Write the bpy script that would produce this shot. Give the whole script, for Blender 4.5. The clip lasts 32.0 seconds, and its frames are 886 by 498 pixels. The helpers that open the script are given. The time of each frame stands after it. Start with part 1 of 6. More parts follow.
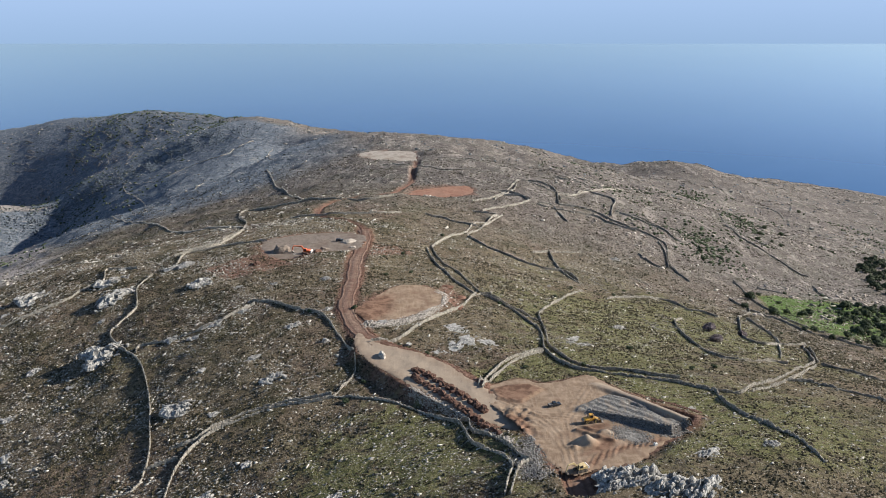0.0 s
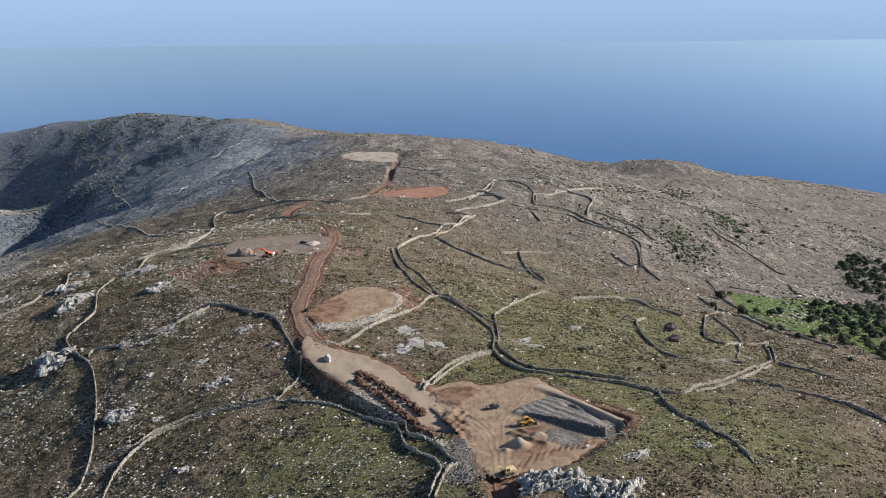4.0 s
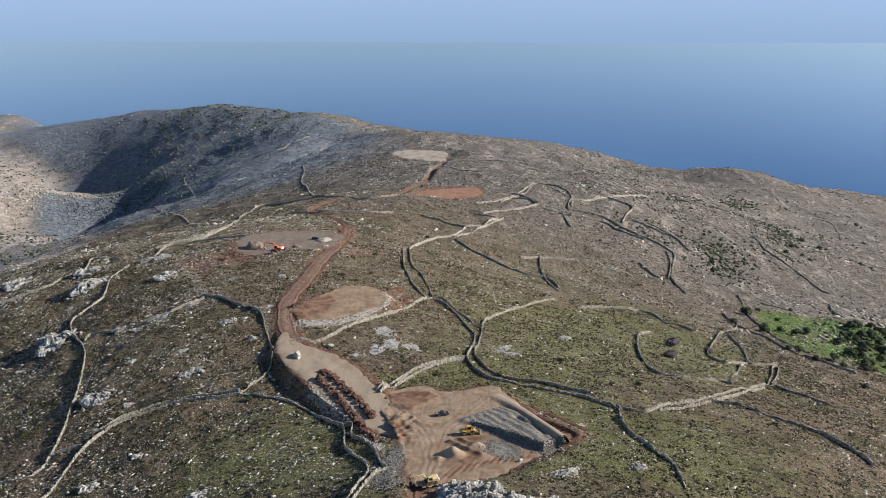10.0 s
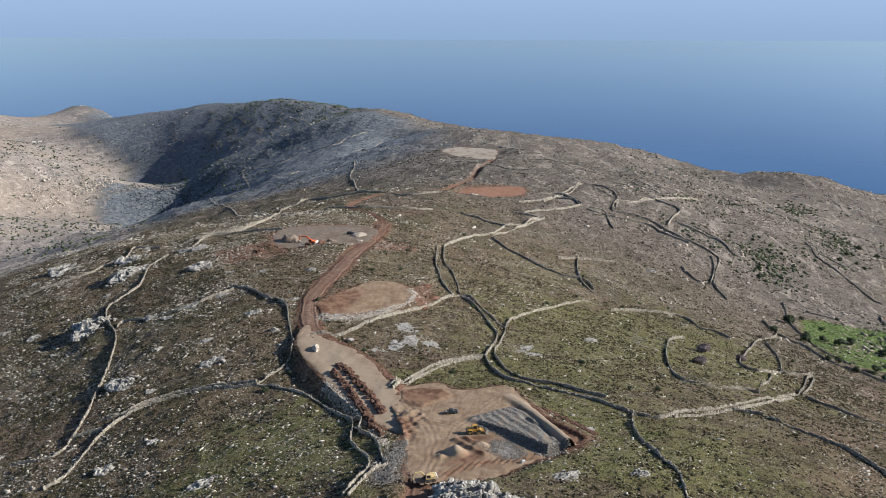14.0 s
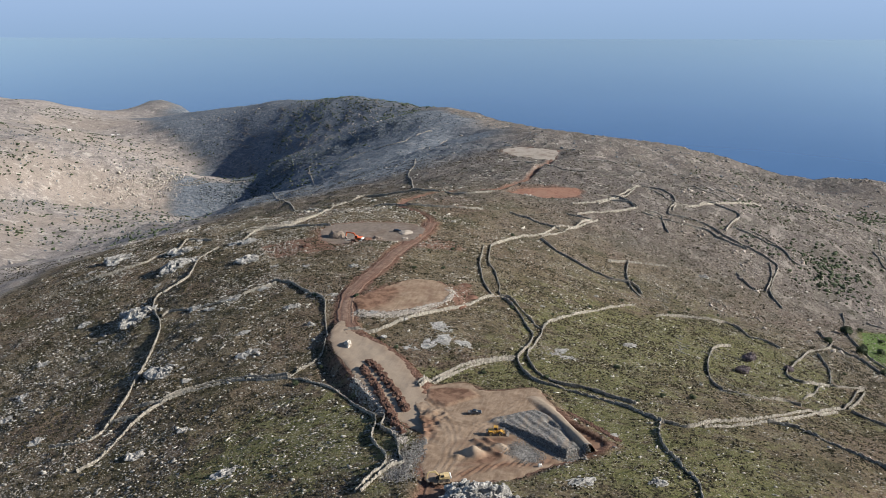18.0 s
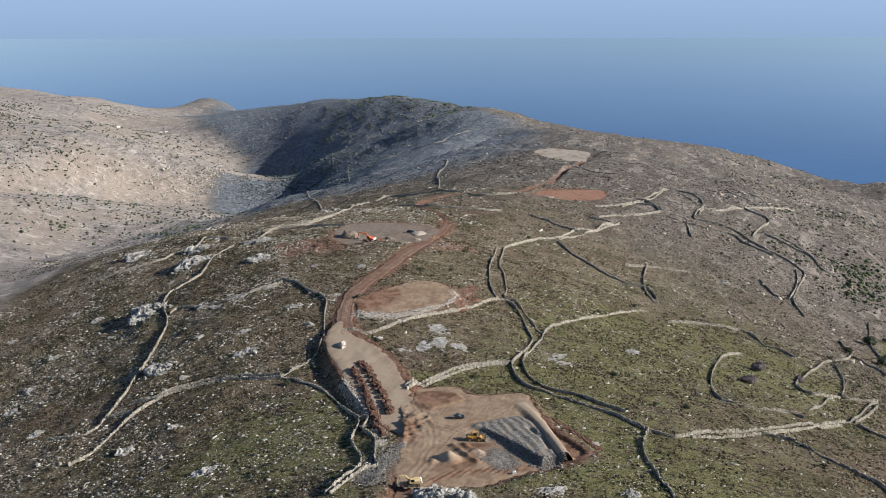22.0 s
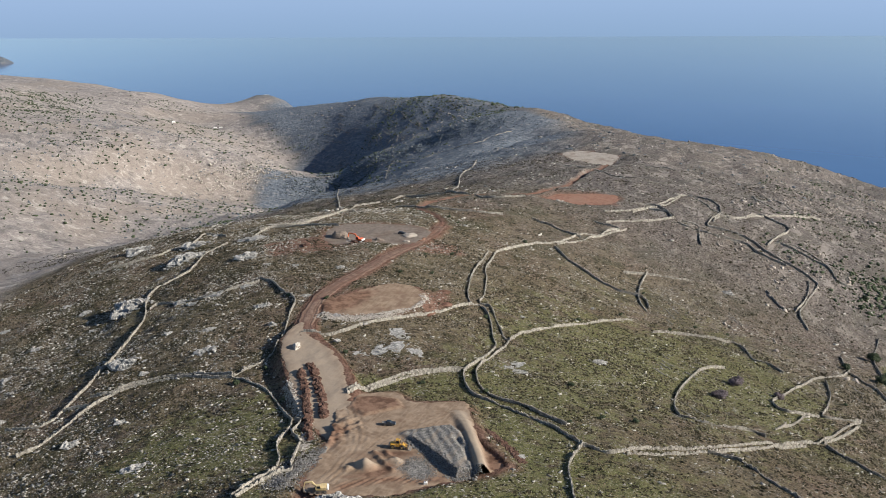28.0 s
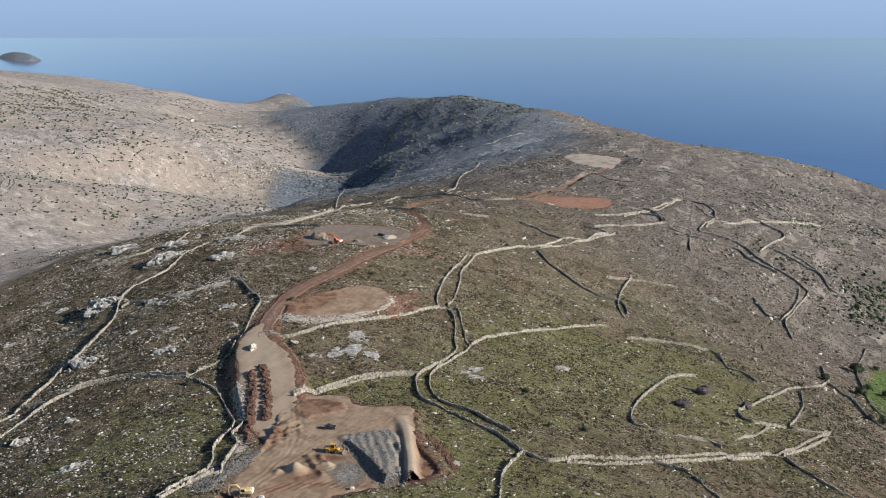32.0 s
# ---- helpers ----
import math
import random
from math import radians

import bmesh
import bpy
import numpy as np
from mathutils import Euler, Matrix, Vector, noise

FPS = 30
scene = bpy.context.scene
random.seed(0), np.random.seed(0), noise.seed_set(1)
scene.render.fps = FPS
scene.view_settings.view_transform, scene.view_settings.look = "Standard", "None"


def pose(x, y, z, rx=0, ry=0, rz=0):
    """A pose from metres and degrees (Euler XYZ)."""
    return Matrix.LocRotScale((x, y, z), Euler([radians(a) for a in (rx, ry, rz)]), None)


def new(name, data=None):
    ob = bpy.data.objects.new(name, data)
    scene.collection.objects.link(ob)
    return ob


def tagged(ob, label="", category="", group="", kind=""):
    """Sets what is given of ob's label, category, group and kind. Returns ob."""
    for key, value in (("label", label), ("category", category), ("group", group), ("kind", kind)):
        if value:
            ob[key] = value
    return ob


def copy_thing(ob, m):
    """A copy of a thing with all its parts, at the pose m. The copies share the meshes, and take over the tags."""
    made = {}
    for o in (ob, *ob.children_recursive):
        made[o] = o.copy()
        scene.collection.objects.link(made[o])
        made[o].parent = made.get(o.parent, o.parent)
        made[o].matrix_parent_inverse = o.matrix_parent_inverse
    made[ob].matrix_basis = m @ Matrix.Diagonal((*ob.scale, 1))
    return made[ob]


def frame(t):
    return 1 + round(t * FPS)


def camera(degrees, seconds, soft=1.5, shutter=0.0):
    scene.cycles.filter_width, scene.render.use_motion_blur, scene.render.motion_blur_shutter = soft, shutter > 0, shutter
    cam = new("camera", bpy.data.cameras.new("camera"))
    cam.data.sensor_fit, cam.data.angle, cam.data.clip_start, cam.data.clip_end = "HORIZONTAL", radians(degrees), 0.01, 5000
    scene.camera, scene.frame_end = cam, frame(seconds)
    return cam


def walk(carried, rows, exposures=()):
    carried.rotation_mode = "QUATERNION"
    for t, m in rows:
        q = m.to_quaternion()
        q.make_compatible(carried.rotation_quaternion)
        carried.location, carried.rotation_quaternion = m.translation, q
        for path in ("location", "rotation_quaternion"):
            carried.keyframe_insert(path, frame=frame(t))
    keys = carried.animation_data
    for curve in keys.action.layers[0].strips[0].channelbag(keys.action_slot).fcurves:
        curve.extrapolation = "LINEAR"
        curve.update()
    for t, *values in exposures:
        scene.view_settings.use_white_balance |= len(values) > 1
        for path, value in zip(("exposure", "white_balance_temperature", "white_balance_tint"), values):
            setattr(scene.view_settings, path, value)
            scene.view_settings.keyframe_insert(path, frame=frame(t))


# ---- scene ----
cam = camera(51.2, 32.0, 0.6)
METRES, EYE, TILT, LEAN, TURN = 210.0, 640.0, -19.7, 0.0, 0.0
ROWS = [
    (0.0, 0.0, 0.0, 0.0, 0.0, 0.0, -0.0),
    (0.5, 0.009, 0.0006, 0.0003, 0.05, 0.01, 0.12),
    (1.0, 0.0204, 0.0012, 0.0006, 0.11, 0.01, 0.25),
    (1.5, 0.0336, 0.0022, 0.0009, 0.16, 0.02, 0.32),
    (2.0, 0.0485, 0.003, 0.0014, 0.2, 0.03, 0.39),
    (2.5, 0.0647, 0.0041, 0.0017, 0.22, 0.02, 0.43),
    (3.0, 0.0823, 0.0052, 0.0023, 0.24, 0.02, 0.47),
    (3.5, 0.1008, 0.0061, 0.0034, 0.24, 0.01, 0.48),
    (4.0, 0.1205, 0.0073, 0.0042, 0.25, -0.01, 0.48),
    (4.5, 0.1409, 0.0085, 0.0053, 0.24, -0.01, 0.48),
    (6.5, 0.2252, 0.0166, 0.0092, 1.8, 0.02, -0.2),
    (7.0, 0.2472, 0.0182, 0.0106, 2.66, 0.04, -0.56),
    (7.5, 0.2684, 0.0201, 0.0119, 3.3, 0.0, -0.89),
    (8.0, 0.2881, 0.022, 0.0136, 3.85, -0.03, -1.17),
    (8.5, 0.3063, 0.024, 0.0149, 4.3, -0.07, -1.42),
    (9.0, 0.3227, 0.0258, 0.0163, 4.72, -0.11, -1.65),
    (9.5, 0.3374, 0.0277, 0.0172, 5.12, -0.14, -1.85),
    (10.0, 0.3513, 0.0294, 0.0182, 5.64, -0.19, -2.1),
    (10.5, 0.3632, 0.0311, 0.0191, 6.15, -0.22, -2.33),
    (11.0, 0.3751, 0.0331, 0.0195, 6.63, -0.26, -2.54),
    (11.5, 0.3865, 0.0349, 0.0198, 7.07, -0.29, -2.75),
    (12.0, 0.3973, 0.0371, 0.0206, 7.57, -0.35, -2.93),
    (12.5, 0.4076, 0.0393, 0.021, 8.01, -0.4, -3.1),
    (13.0, 0.4177, 0.0416, 0.0212, 8.4, -0.43, -3.24),
    (13.5, 0.4272, 0.0438, 0.0215, 8.88, -0.48, -3.41),
    (14.0, 0.4367, 0.0459, 0.0218, 9.53, -0.52, -3.62),
    (14.5, 0.446, 0.0482, 0.0226, 10.15, -0.59, -3.82),
    (16.5, 0.4826, 0.0586, 0.0244, 12.56, -0.78, -4.63),
    (17.0, 0.4918, 0.0613, 0.0252, 13.12, -0.82, -4.8),
    (17.5, 0.5008, 0.0639, 0.0263, 13.53, -0.86, -4.95),
    (18.0, 0.51, 0.0669, 0.0274, 13.95, -0.9, -5.07),
    (18.5, 0.5199, 0.07, 0.0286, 14.37, -0.94, -5.18),
    (19.0, 0.5306, 0.0738, 0.0301, 14.77, -0.98, -5.28),
    (19.5, 0.5426, 0.0778, 0.0318, 15.2, -1.01, -5.35),
    (20.0, 0.5556, 0.0824, 0.0339, 15.59, -1.06, -5.44),
    (20.5, 0.5697, 0.0873, 0.0362, 15.94, -1.09, -5.54),
    (21.0, 0.5843, 0.0926, 0.0388, 16.32, -1.15, -5.66),
    (21.5, 0.5996, 0.0982, 0.0413, 16.71, -1.18, -5.77),
    (22.0, 0.6152, 0.1041, 0.0444, 17.06, -1.23, -5.89),
    (22.5, 0.6311, 0.1103, 0.0472, 17.4, -1.27, -5.99),
    (23.0, 0.6474, 0.1168, 0.0504, 17.72, -1.33, -6.09),
    (23.5, 0.6639, 0.1235, 0.0535, 18.03, -1.36, -6.19),
    (24.0, 0.6803, 0.1305, 0.0567, 18.35, -1.4, -6.29),
    (24.5, 0.6974, 0.1376, 0.0598, 18.68, -1.44, -6.4),
    (25.0, 0.7145, 0.145, 0.0628, 19.01, -1.48, -6.5),
    (25.5, 0.7318, 0.1525, 0.066, 19.37, -1.54, -6.61),
    (27.5, 0.801, 0.1859, 0.0778, 20.76, -1.7, -7.04),
    (28.0, 0.818, 0.194, 0.081, 21.09, -1.77, -7.16),
    (28.5, 0.8352, 0.2023, 0.0841, 21.42, -1.82, -7.28),
    (29.0, 0.8521, 0.2106, 0.0872, 21.75, -1.86, -7.4),
    (29.5, 0.8692, 0.2189, 0.0903, 22.1, -1.9, -7.5),
    (30.0, 0.8862, 0.2274, 0.0931, 22.42, -1.95, -7.59),
    (30.5, 0.9032, 0.236, 0.0963, 22.72, -2.0, -7.69),
    (31.0, 0.9202, 0.2446, 0.0997, 22.87, -2.03, -7.75),
    (31.5, 0.9361, 0.2523, 0.1034, 22.82, -2.01, -7.81),
    (32.0, 0.9464, 0.2576, 0.1057, 22.79, -1.96, -7.88),
]

walk(cam, [(t, pose(0, 0, EYE, TILT, LEAN, TURN) @ pose(METRES * x, METRES * y, METRES * z, 90 + pitch, roll, yaw)) for t, x, y, z, yaw, pitch, roll in ROWS], ((0.0, 0.84), (4.5, 0.78), (13.0, 0.68), (32.0, 0.64)))

# ---- sky, sun ----
SUN_AZIMUTH, SUN_HEIGHT = 8.0, 27.0          # degrees: from +x towards +y, above the horizon
world = bpy.data.worlds.new("sky")
scene.world = world
world.use_nodes = True
wn, wl = world.node_tree.nodes, world.node_tree.links
wn.clear()
sky = wn.new("ShaderNodeTexSky")
sky.sky_type = "NISHITA"
sky.sun_disc = False
sky.sun_elevation = radians(SUN_HEIGHT)
sky.sun_rotation = radians(90 - SUN_AZIMUTH)
sky.altitude, sky.dust_density, sky.air_density, sky.ozone_density = 500, 0.4, 1.0, 3.0
wcoord = wn.new("ShaderNodeTexCoord")
wsep = wn.new("ShaderNodeSeparateXYZ")
wl.new(wcoord.outputs["Generated"], wsep.inputs[0])
wmap = wn.new("ShaderNodeMapRange")
wmap.inputs[1].default_value, wmap.inputs[2].default_value = -0.05, 0.03
wl.new(wsep.outputs["Z"], wmap.inputs[0])
# distance past the far edge of the sea: hazy water that pales towards the horizon
haze = wn.new("ShaderNodeValToRGB")
hazemap = wn.new("ShaderNodeMapRange")
hazemap.inputs[1].default_value, hazemap.inputs[2].default_value = -0.16, 0.0
wl.new(wsep.outputs["Z"], hazemap.inputs[0])
wl.new(hazemap.outputs[0], haze.inputs[0])
haze.color_ramp.elements[0].position = 0.15
haze.color_ramp.elements[0].color = (0.166, 0.255, 0.386, 1)
haze.color_ramp.elements[1].position = 0.55
haze.color_ramp.elements[1].color = (0.228, 0.322, 0.483, 1)
skymul = wn.new("ShaderNodeVectorMath")
skymul.operation = "SCALE"
skymul.inputs["Scale"].default_value = 0.08
wl.new(sky.outputs[0], skymul.inputs[0])
wmix = wn.new("ShaderNodeMix")
wmix.data_type = "RGBA"
wl.new(wmap.outputs[0], wmix.inputs["Factor"])
wl.new(haze.outputs[0], wmix.inputs["A"])
wl.new(skymul.outputs[0], wmix.inputs["B"])
wbg = wn.new("ShaderNodeBackground")
wout = wn.new("ShaderNodeOutputWorld")
wl.new(wmix.outputs["Result"], wbg.inputs[0])
wl.new(wbg.outputs[0], wout.inputs[0])

sun_data = bpy.data.lights.new("sun", "SUN")
sun_data.energy, sun_data.angle, sun_data.color = 5.0, radians(0.55), (1.0, 0.945, 0.85)
sun = new("sun", sun_data)
sun_dir = Vector((math.cos(radians(SUN_AZIMUTH)) * math.cos(radians(SUN_HEIGHT)), math.sin(radians(SUN_AZIMUTH)) * math.cos(radians(SUN_HEIGHT)), math.sin(radians(SUN_HEIGHT))))
sun.rotation_euler = sun_dir.to_track_quat("Z", "Y").to_euler()
sun.location = sun_dir * 900


# ---- materials ----
class Mat:
    """A node material built step by step."""

    def __init__(self, name, rough=0.9, metal=0.0, spec=0.3):
        self.m = bpy.data.materials.new(name)
        self.m.use_nodes = True
        self.n, self.l = self.m.node_tree.nodes, self.m.node_tree.links
        self.b = self.n["Principled BSDF"]
        self.b.inputs["Roughness"].default_value = rough
        self.b.inputs["Metallic"].default_value = metal
        self.b.inputs["Specular IOR Level"].default_value = spec
        self.co = self.n.new("ShaderNodeTexCoord").outputs["Object"]

    def noise(self, size, detail=4.0, rough=0.6, co=None, distort=0.0):
        t = self.n.new("ShaderNodeTexNoise")
        t.inputs["Scale"].default_value = 1.0 / size
        t.inputs["Detail"].default_value = detail
        t.inputs["Roughness"].default_value = rough
        t.inputs["Distortion"].default_value = distort
        self.l.new(co or self.co, t.inputs["Vector"])
        return t.outputs["Fac"]

    def cells(self, size, co=None, feature="F1", out="Distance", rnd=1.0):
        t = self.n.new("ShaderNodeTexVoronoi")
        t.feature = feature
        t.inputs["Scale"].default_value = 1.0 / size
        t.inputs["Randomness"].default_value = rnd
        self.l.new(co or self.co, t.inputs["Vector"])
        return t.outputs[out]

    def attr(self, name):
        t = self.n.new("ShaderNodeAttribute")
        t.attribute_name = name
        return t.outputs["Fac"]

    def stretch(self, x, y, z, rot=0.0):
        t = self.n.new("ShaderNodeMapping")
        t.inputs["Scale"].default_value = (x, y, z)
        t.inputs["Rotation"].default_value = (0, 0, radians(rot))
        self.l.new(self.co, t.inputs["Vector"])
        return t.outputs[0]

    def span(self, v, a, b, c=0.0, d=1.0):
        t = self.n.new("ShaderNodeMapRange")
        t.interpolation_type = "SMOOTHSTEP"
        for k, x in zip((1, 2, 3, 4), (a, b, c, d)):
            t.inputs[k].default_value = x
        self.l.new(v, t.inputs[0])
        return t.outputs[0]

    def math(self, op, a, b):
        t = self.n.new("ShaderNodeMath")
        t.operation = op
        for k, v in enumerate((a, b)):
            if isinstance(v, (int, float)):
                t.inputs[k].default_value = v
            else:
                self.l.new(v, t.inputs[k])
        return t.outputs[0]

    def mix(self, f, a, b):
        t = self.n.new("ShaderNodeMix")
        t.data_type = "RGBA"
        for key, v in (("Factor", f), ("A", a), ("B", b)):
            if isinstance(v, (int, float)):
                t.inputs[key].default_value = v
            elif isinstance(v, tuple):
                t.inputs[key].default_value = (*v, 1.0)
            else:
                self.l.new(v, t.inputs[key])
        return t.outputs["Result"]

    def island(self):
        return self.n.new("ShaderNodeNewGeometry").outputs["Random Per Island"]

    def each(self):
        return self.n.new("ShaderNodeObjectInfo").outputs["Random"]

    def out(self, colour, bump=None, strength=0.5, depth=0.1):
        if isinstance(colour, tuple):
            self.b.inputs["Base Color"].default_value = (*colour, 1.0)
        else:
            self.l.new(colour, self.b.inputs["Base Color"])
        if bump is not None:
            t = self.n.new("ShaderNodeBump")
            t.inputs["Strength"].default_value, t.inputs["Distance"].default_value = strength, depth
            self.l.new(bump, t.inputs["Height"])
            self.l.new(t.outputs[0], self.b.inputs["Normal"])
        return self.m


def ground_material():
    k = Mat("hillside", 0.95, 0, 0.1)
    wide, mid, fine, grain = k.noise(70, 5), k.noise(9, 5, 0.65), k.noise(2.0, 6, 0.75), k.noise(0.6, 4, 0.75)
    grass, bare, soil, hazy_scrub, heath = k.attr("grass"), k.attr("bare"), k.attr("soil"), k.attr("hazy_scrub"), k.attr("heath")
    c = k.mix(k.span(fine, 0.40, 0.60), (0.036, 0.030, 0.019), (0.150, 0.118, 0.078))
    c = k.mix(k.math("MULTIPLY", k.span(mid, 0.42, 0.66), 0.7), c, k.mix(k.span(grain, 0.38, 0.62), (0.078, 0.064, 0.036), (0.262, 0.208, 0.140)))
    c = k.mix(k.math("MULTIPLY", k.span(wide, 0.42, 0.66), 0.6), c, k.mix(k.span(fine, 0.38, 0.62), (0.058, 0.038, 0.028), (0.190, 0.132, 0.100)))
    olive = k.mix(k.span(grain, 0.38, 0.62), (0.020, 0.020, 0.010), (0.080, 0.074, 0.036))
    c = k.mix(k.math("MULTIPLY", k.span(k.noise(26, 6, 0.65), 0.50, 0.60), 0.7), c, olive)
    h = k.mix(k.span(fine, 0.38, 0.60), (0.050, 0.043, 0.039), (0.180, 0.153, 0.136))
    h = k.mix(k.math("MULTIPLY", k.span(k.noise(40, 6, 0.7), 0.50, 0.62), 0.7), h, k.mix(grain, (0.056, 0.052, 0.042), (0.140, 0.128, 0.104)))
    h = k.mix(k.math("MULTIPLY", k.span(k.noise(13, 5, 0.7, k.stretch(1.0, 0.4, 1.0, -35), 0.9), 0.54, 0.61), 0.6), h, k.mix(grain, (0.20, 0.172, 0.150), (0.42, 0.372, 0.330)))
    c = k.mix(heath, c, h)
    g = k.mix(k.span(grain, 0.35, 0.65), (0.052, 0.056, 0.018), (0.165, 0.165, 0.066))
    g = k.mix(k.math("MULTIPLY", k.span(fine, 0.44, 0.60), 0.5), g, (0.170, 0.145, 0.085))
    g = k.mix(k.span(grass, 0.8, 0.95), g, k.mix(grain, (0.060, 0.105, 0.022), (0.100, 0.150, 0.040)))
    turf = k.math("ADD", k.math("MULTIPLY", mid, 1.3), k.math("ADD", k.math("MULTIPLY", fine, 0.9), k.math("MULTIPLY", grass, 0.6)))
    c = k.mix(k.math("MULTIPLY", k.span(grass, 0.0, 0.5), k.span(turf, 1.30, 1.58)), c, k.mix(k.math("MULTIPLY", k.span(fine, 0.5, 0.4), 0.7), g, (0.030, 0.032, 0.014)))
    # bare rock across the valley; haze is mixed in, greying and paling its colour
    p = k.mix(k.span(fine, 0.36, 0.6), (0.185, 0.160, 0.148), (0.345, 0.302, 0.278))
    p = k.mix(k.span(mid, 0.50, 0.66), p, (0.385, 0.338, 0.308))
    p = k.mix(k.math("MULTIPLY", k.span(k.noise(28, 6, 0.7), 0.50, 0.60), 0.75), p, (0.150, 0.136, 0.132))
    p = k.mix(k.math("MULTIPLY", k.span(k.noise(190, 5), 0.46, 0.60), 0.8), p, k.mix(fine, (0.240, 0.198, 0.168), (0.345, 0.290, 0.248)))
    rib = k.noise(17, 6, 0.75, k.stretch(0.6, 1.3, 2.0, 25), 0.9)
    p = k.mix(k.math("MULTIPLY", k.span(rib, 0.55, 0.62), 0.7), p, (0.52, 0.47, 0.41))
    p = k.mix(k.math("MULTIPLY", k.span(rib, 0.44, 0.38), 0.6), p, (0.105, 0.098, 0.088))
    c = k.mix(k.math("MULTIPLY", bare, 0.94), c, p)
    # far dense scrub, with the blue and pale lift of haze mixed into its colour
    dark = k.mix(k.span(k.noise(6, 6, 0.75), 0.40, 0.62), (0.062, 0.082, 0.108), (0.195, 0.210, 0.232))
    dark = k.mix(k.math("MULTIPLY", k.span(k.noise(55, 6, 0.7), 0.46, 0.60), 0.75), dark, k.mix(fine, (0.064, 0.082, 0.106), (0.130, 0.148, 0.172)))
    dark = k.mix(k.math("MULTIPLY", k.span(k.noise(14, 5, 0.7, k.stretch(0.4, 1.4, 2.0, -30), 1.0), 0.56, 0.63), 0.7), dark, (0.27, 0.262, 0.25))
    c = k.mix(k.math("MULTIPLY", hazy_scrub, 0.94), c, dark)
    stone = k.span(k.cells(1.5), 0.32, 0.24)
    rocky = k.span(k.math("ADD", k.noise(22, 4), k.math("MULTIPLY", k.noise(3.5, 2), 0.4)), 0.60, 0.86)
    c = k.mix(k.math("MULTIPLY", k.math("MULTIPLY", stone, rocky), 0.7), c, k.mix(grain, (0.22, 0.205, 0.18), (0.46, 0.43, 0.38)))
    fleck = k.math("MULTIPLY", k.span(k.cells(0.8), 0.28, 0.18), k.span(k.noise(5, 5, 0.7), 0.44, 0.60))
    c = k.mix(k.math("MULTIPLY", k.math("MULTIPLY", fleck, k.math("SUBTRACT", 1.0, hazy_scrub)), 0.75), c, k.mix(grain, (0.20, 0.185, 0.155), (0.50, 0.465, 0.405)))
    e = k.mix(k.span(fine, 0.35, 0.65), (0.098, 0.052, 0.037), (0.225, 0.135, 0.100))
    c = k.mix(soil, c, e)
    return k.out(c, k.math("ADD", k.math("ADD", fine, k.math("MULTIPLY", mid, 2.0)), k.math("MULTIPLY", grain, 0.5)), 1.0, 1.1)


def sea_material():
    k = Mat("sea_water", 0.5, 0, 0.0)
    swell = k.math("ADD", k.noise(26, 4, 0.6, k.stretch(1, 0.45, 1, 25)), k.math("MULTIPLY", k.noise(5, 3), 0.25))
    c = k.mix(k.span(k.noise(900, 4), 0.4, 0.65), (0.048, 0.112, 0.235), (0.056, 0.124, 0.255))
    k.out(c, swell, 0.06, 0.3)
    gloss = k.n.new("ShaderNodeBsdfGlossy")
    gloss.inputs["Roughness"].default_value = 0.16
    gloss.inputs["Color"].default_value = (0.95, 0.92, 0.95, 1)
    facing = k.n.new("ShaderNodeLayerWeight")
    both = k.n.new("ShaderNodeMixShader")
    k.l.new(k.span(facing.outputs["Facing"], 0.70, 0.90, 0.05, 0.90), both.inputs[0])
    k.l.new(k.b.outputs[0], both.inputs[1])
    k.l.new(gloss.outputs[0], both.inputs[2])
    k.l.new(both.outputs[0], k.n["Material Output"].inputs[0])
    return k.m


def crag_material():
    k = Mat("crag_limestone", 0.92, 0, 0.2)
    c = k.mix(k.span(k.noise(0.35, 6, 0.75), 0.36, 0.62), (0.10, 0.10, 0.10), (0.46, 0.44, 0.405))
    c = k.mix(k.math("MULTIPLY", k.each(), 0.35), c, (0.46, 0.435, 0.395))
    # dark patches at random: lichen, and the shade of clefts put into the colour
    c = k.mix(k.math("MULTIPLY", k.span(k.noise(0.16, 5, 0.8), 0.55, 0.64), 0.85), c, (0.055, 0.053, 0.047))
    c = k.mix(k.math("MULTIPLY", k.span(k.noise(1.3, 5, 0.75), 0.52, 0.62), 0.8), c, (0.082, 0.080, 0.074))
    return k.out(c, k.math("ADD", k.noise(0.15, 5, 0.75), k.cells(0.3)), 1.0, 0.12)


def stone_material(name, a, b, lichen):
    k = Mat(name, 0.92, 0, 0.2)
    c = k.mix(k.island(), a, b)
    c = k.mix(k.span(k.noise(0.6, 5), 0.5, 0.7), c, lichen)
    return k.out(c, k.noise(0.25, 5), 0.6, 0.08)


def earth_material(name, a, b, c3, size=2.2):
    k = Mat(name, 0.96, 0, 0.1)
    c = k.mix(k.span(k.noise(size, 6, 0.7), 0.35, 0.68), a, b)
    c = k.mix(k.math("MULTIPLY", k.span(k.noise(size * 6, 4), 0.48, 0.66), 0.8), c, c3)
    return k.out(c, k.noise(size * 0.3, 5, 0.7), 0.8, 0.25)


M_GROUND, M_SEA = ground_material(), sea_material()
M_WALL = stone_material("dry_stone", (0.165, 0.150, 0.126), (0.42, 0.384, 0.326), (0.13, 0.12, 0.102))
M_CRAG = crag_material()
M_OLDWALL = stone_material("old_terrace_stone", (0.10, 0.094, 0.085), (0.26, 0.24, 0.215), (0.08, 0.075, 0.068))
M_ROCK = stone_material("limestone", (0.135, 0.122, 0.102), (0.56, 0.52, 0.455), (0.115, 0.105, 0.090))
M_LEDGE = stone_material("slope_limestone", (0.17, 0.145, 0.122), (0.46, 0.40, 0.34), (0.15, 0.125, 0.105))
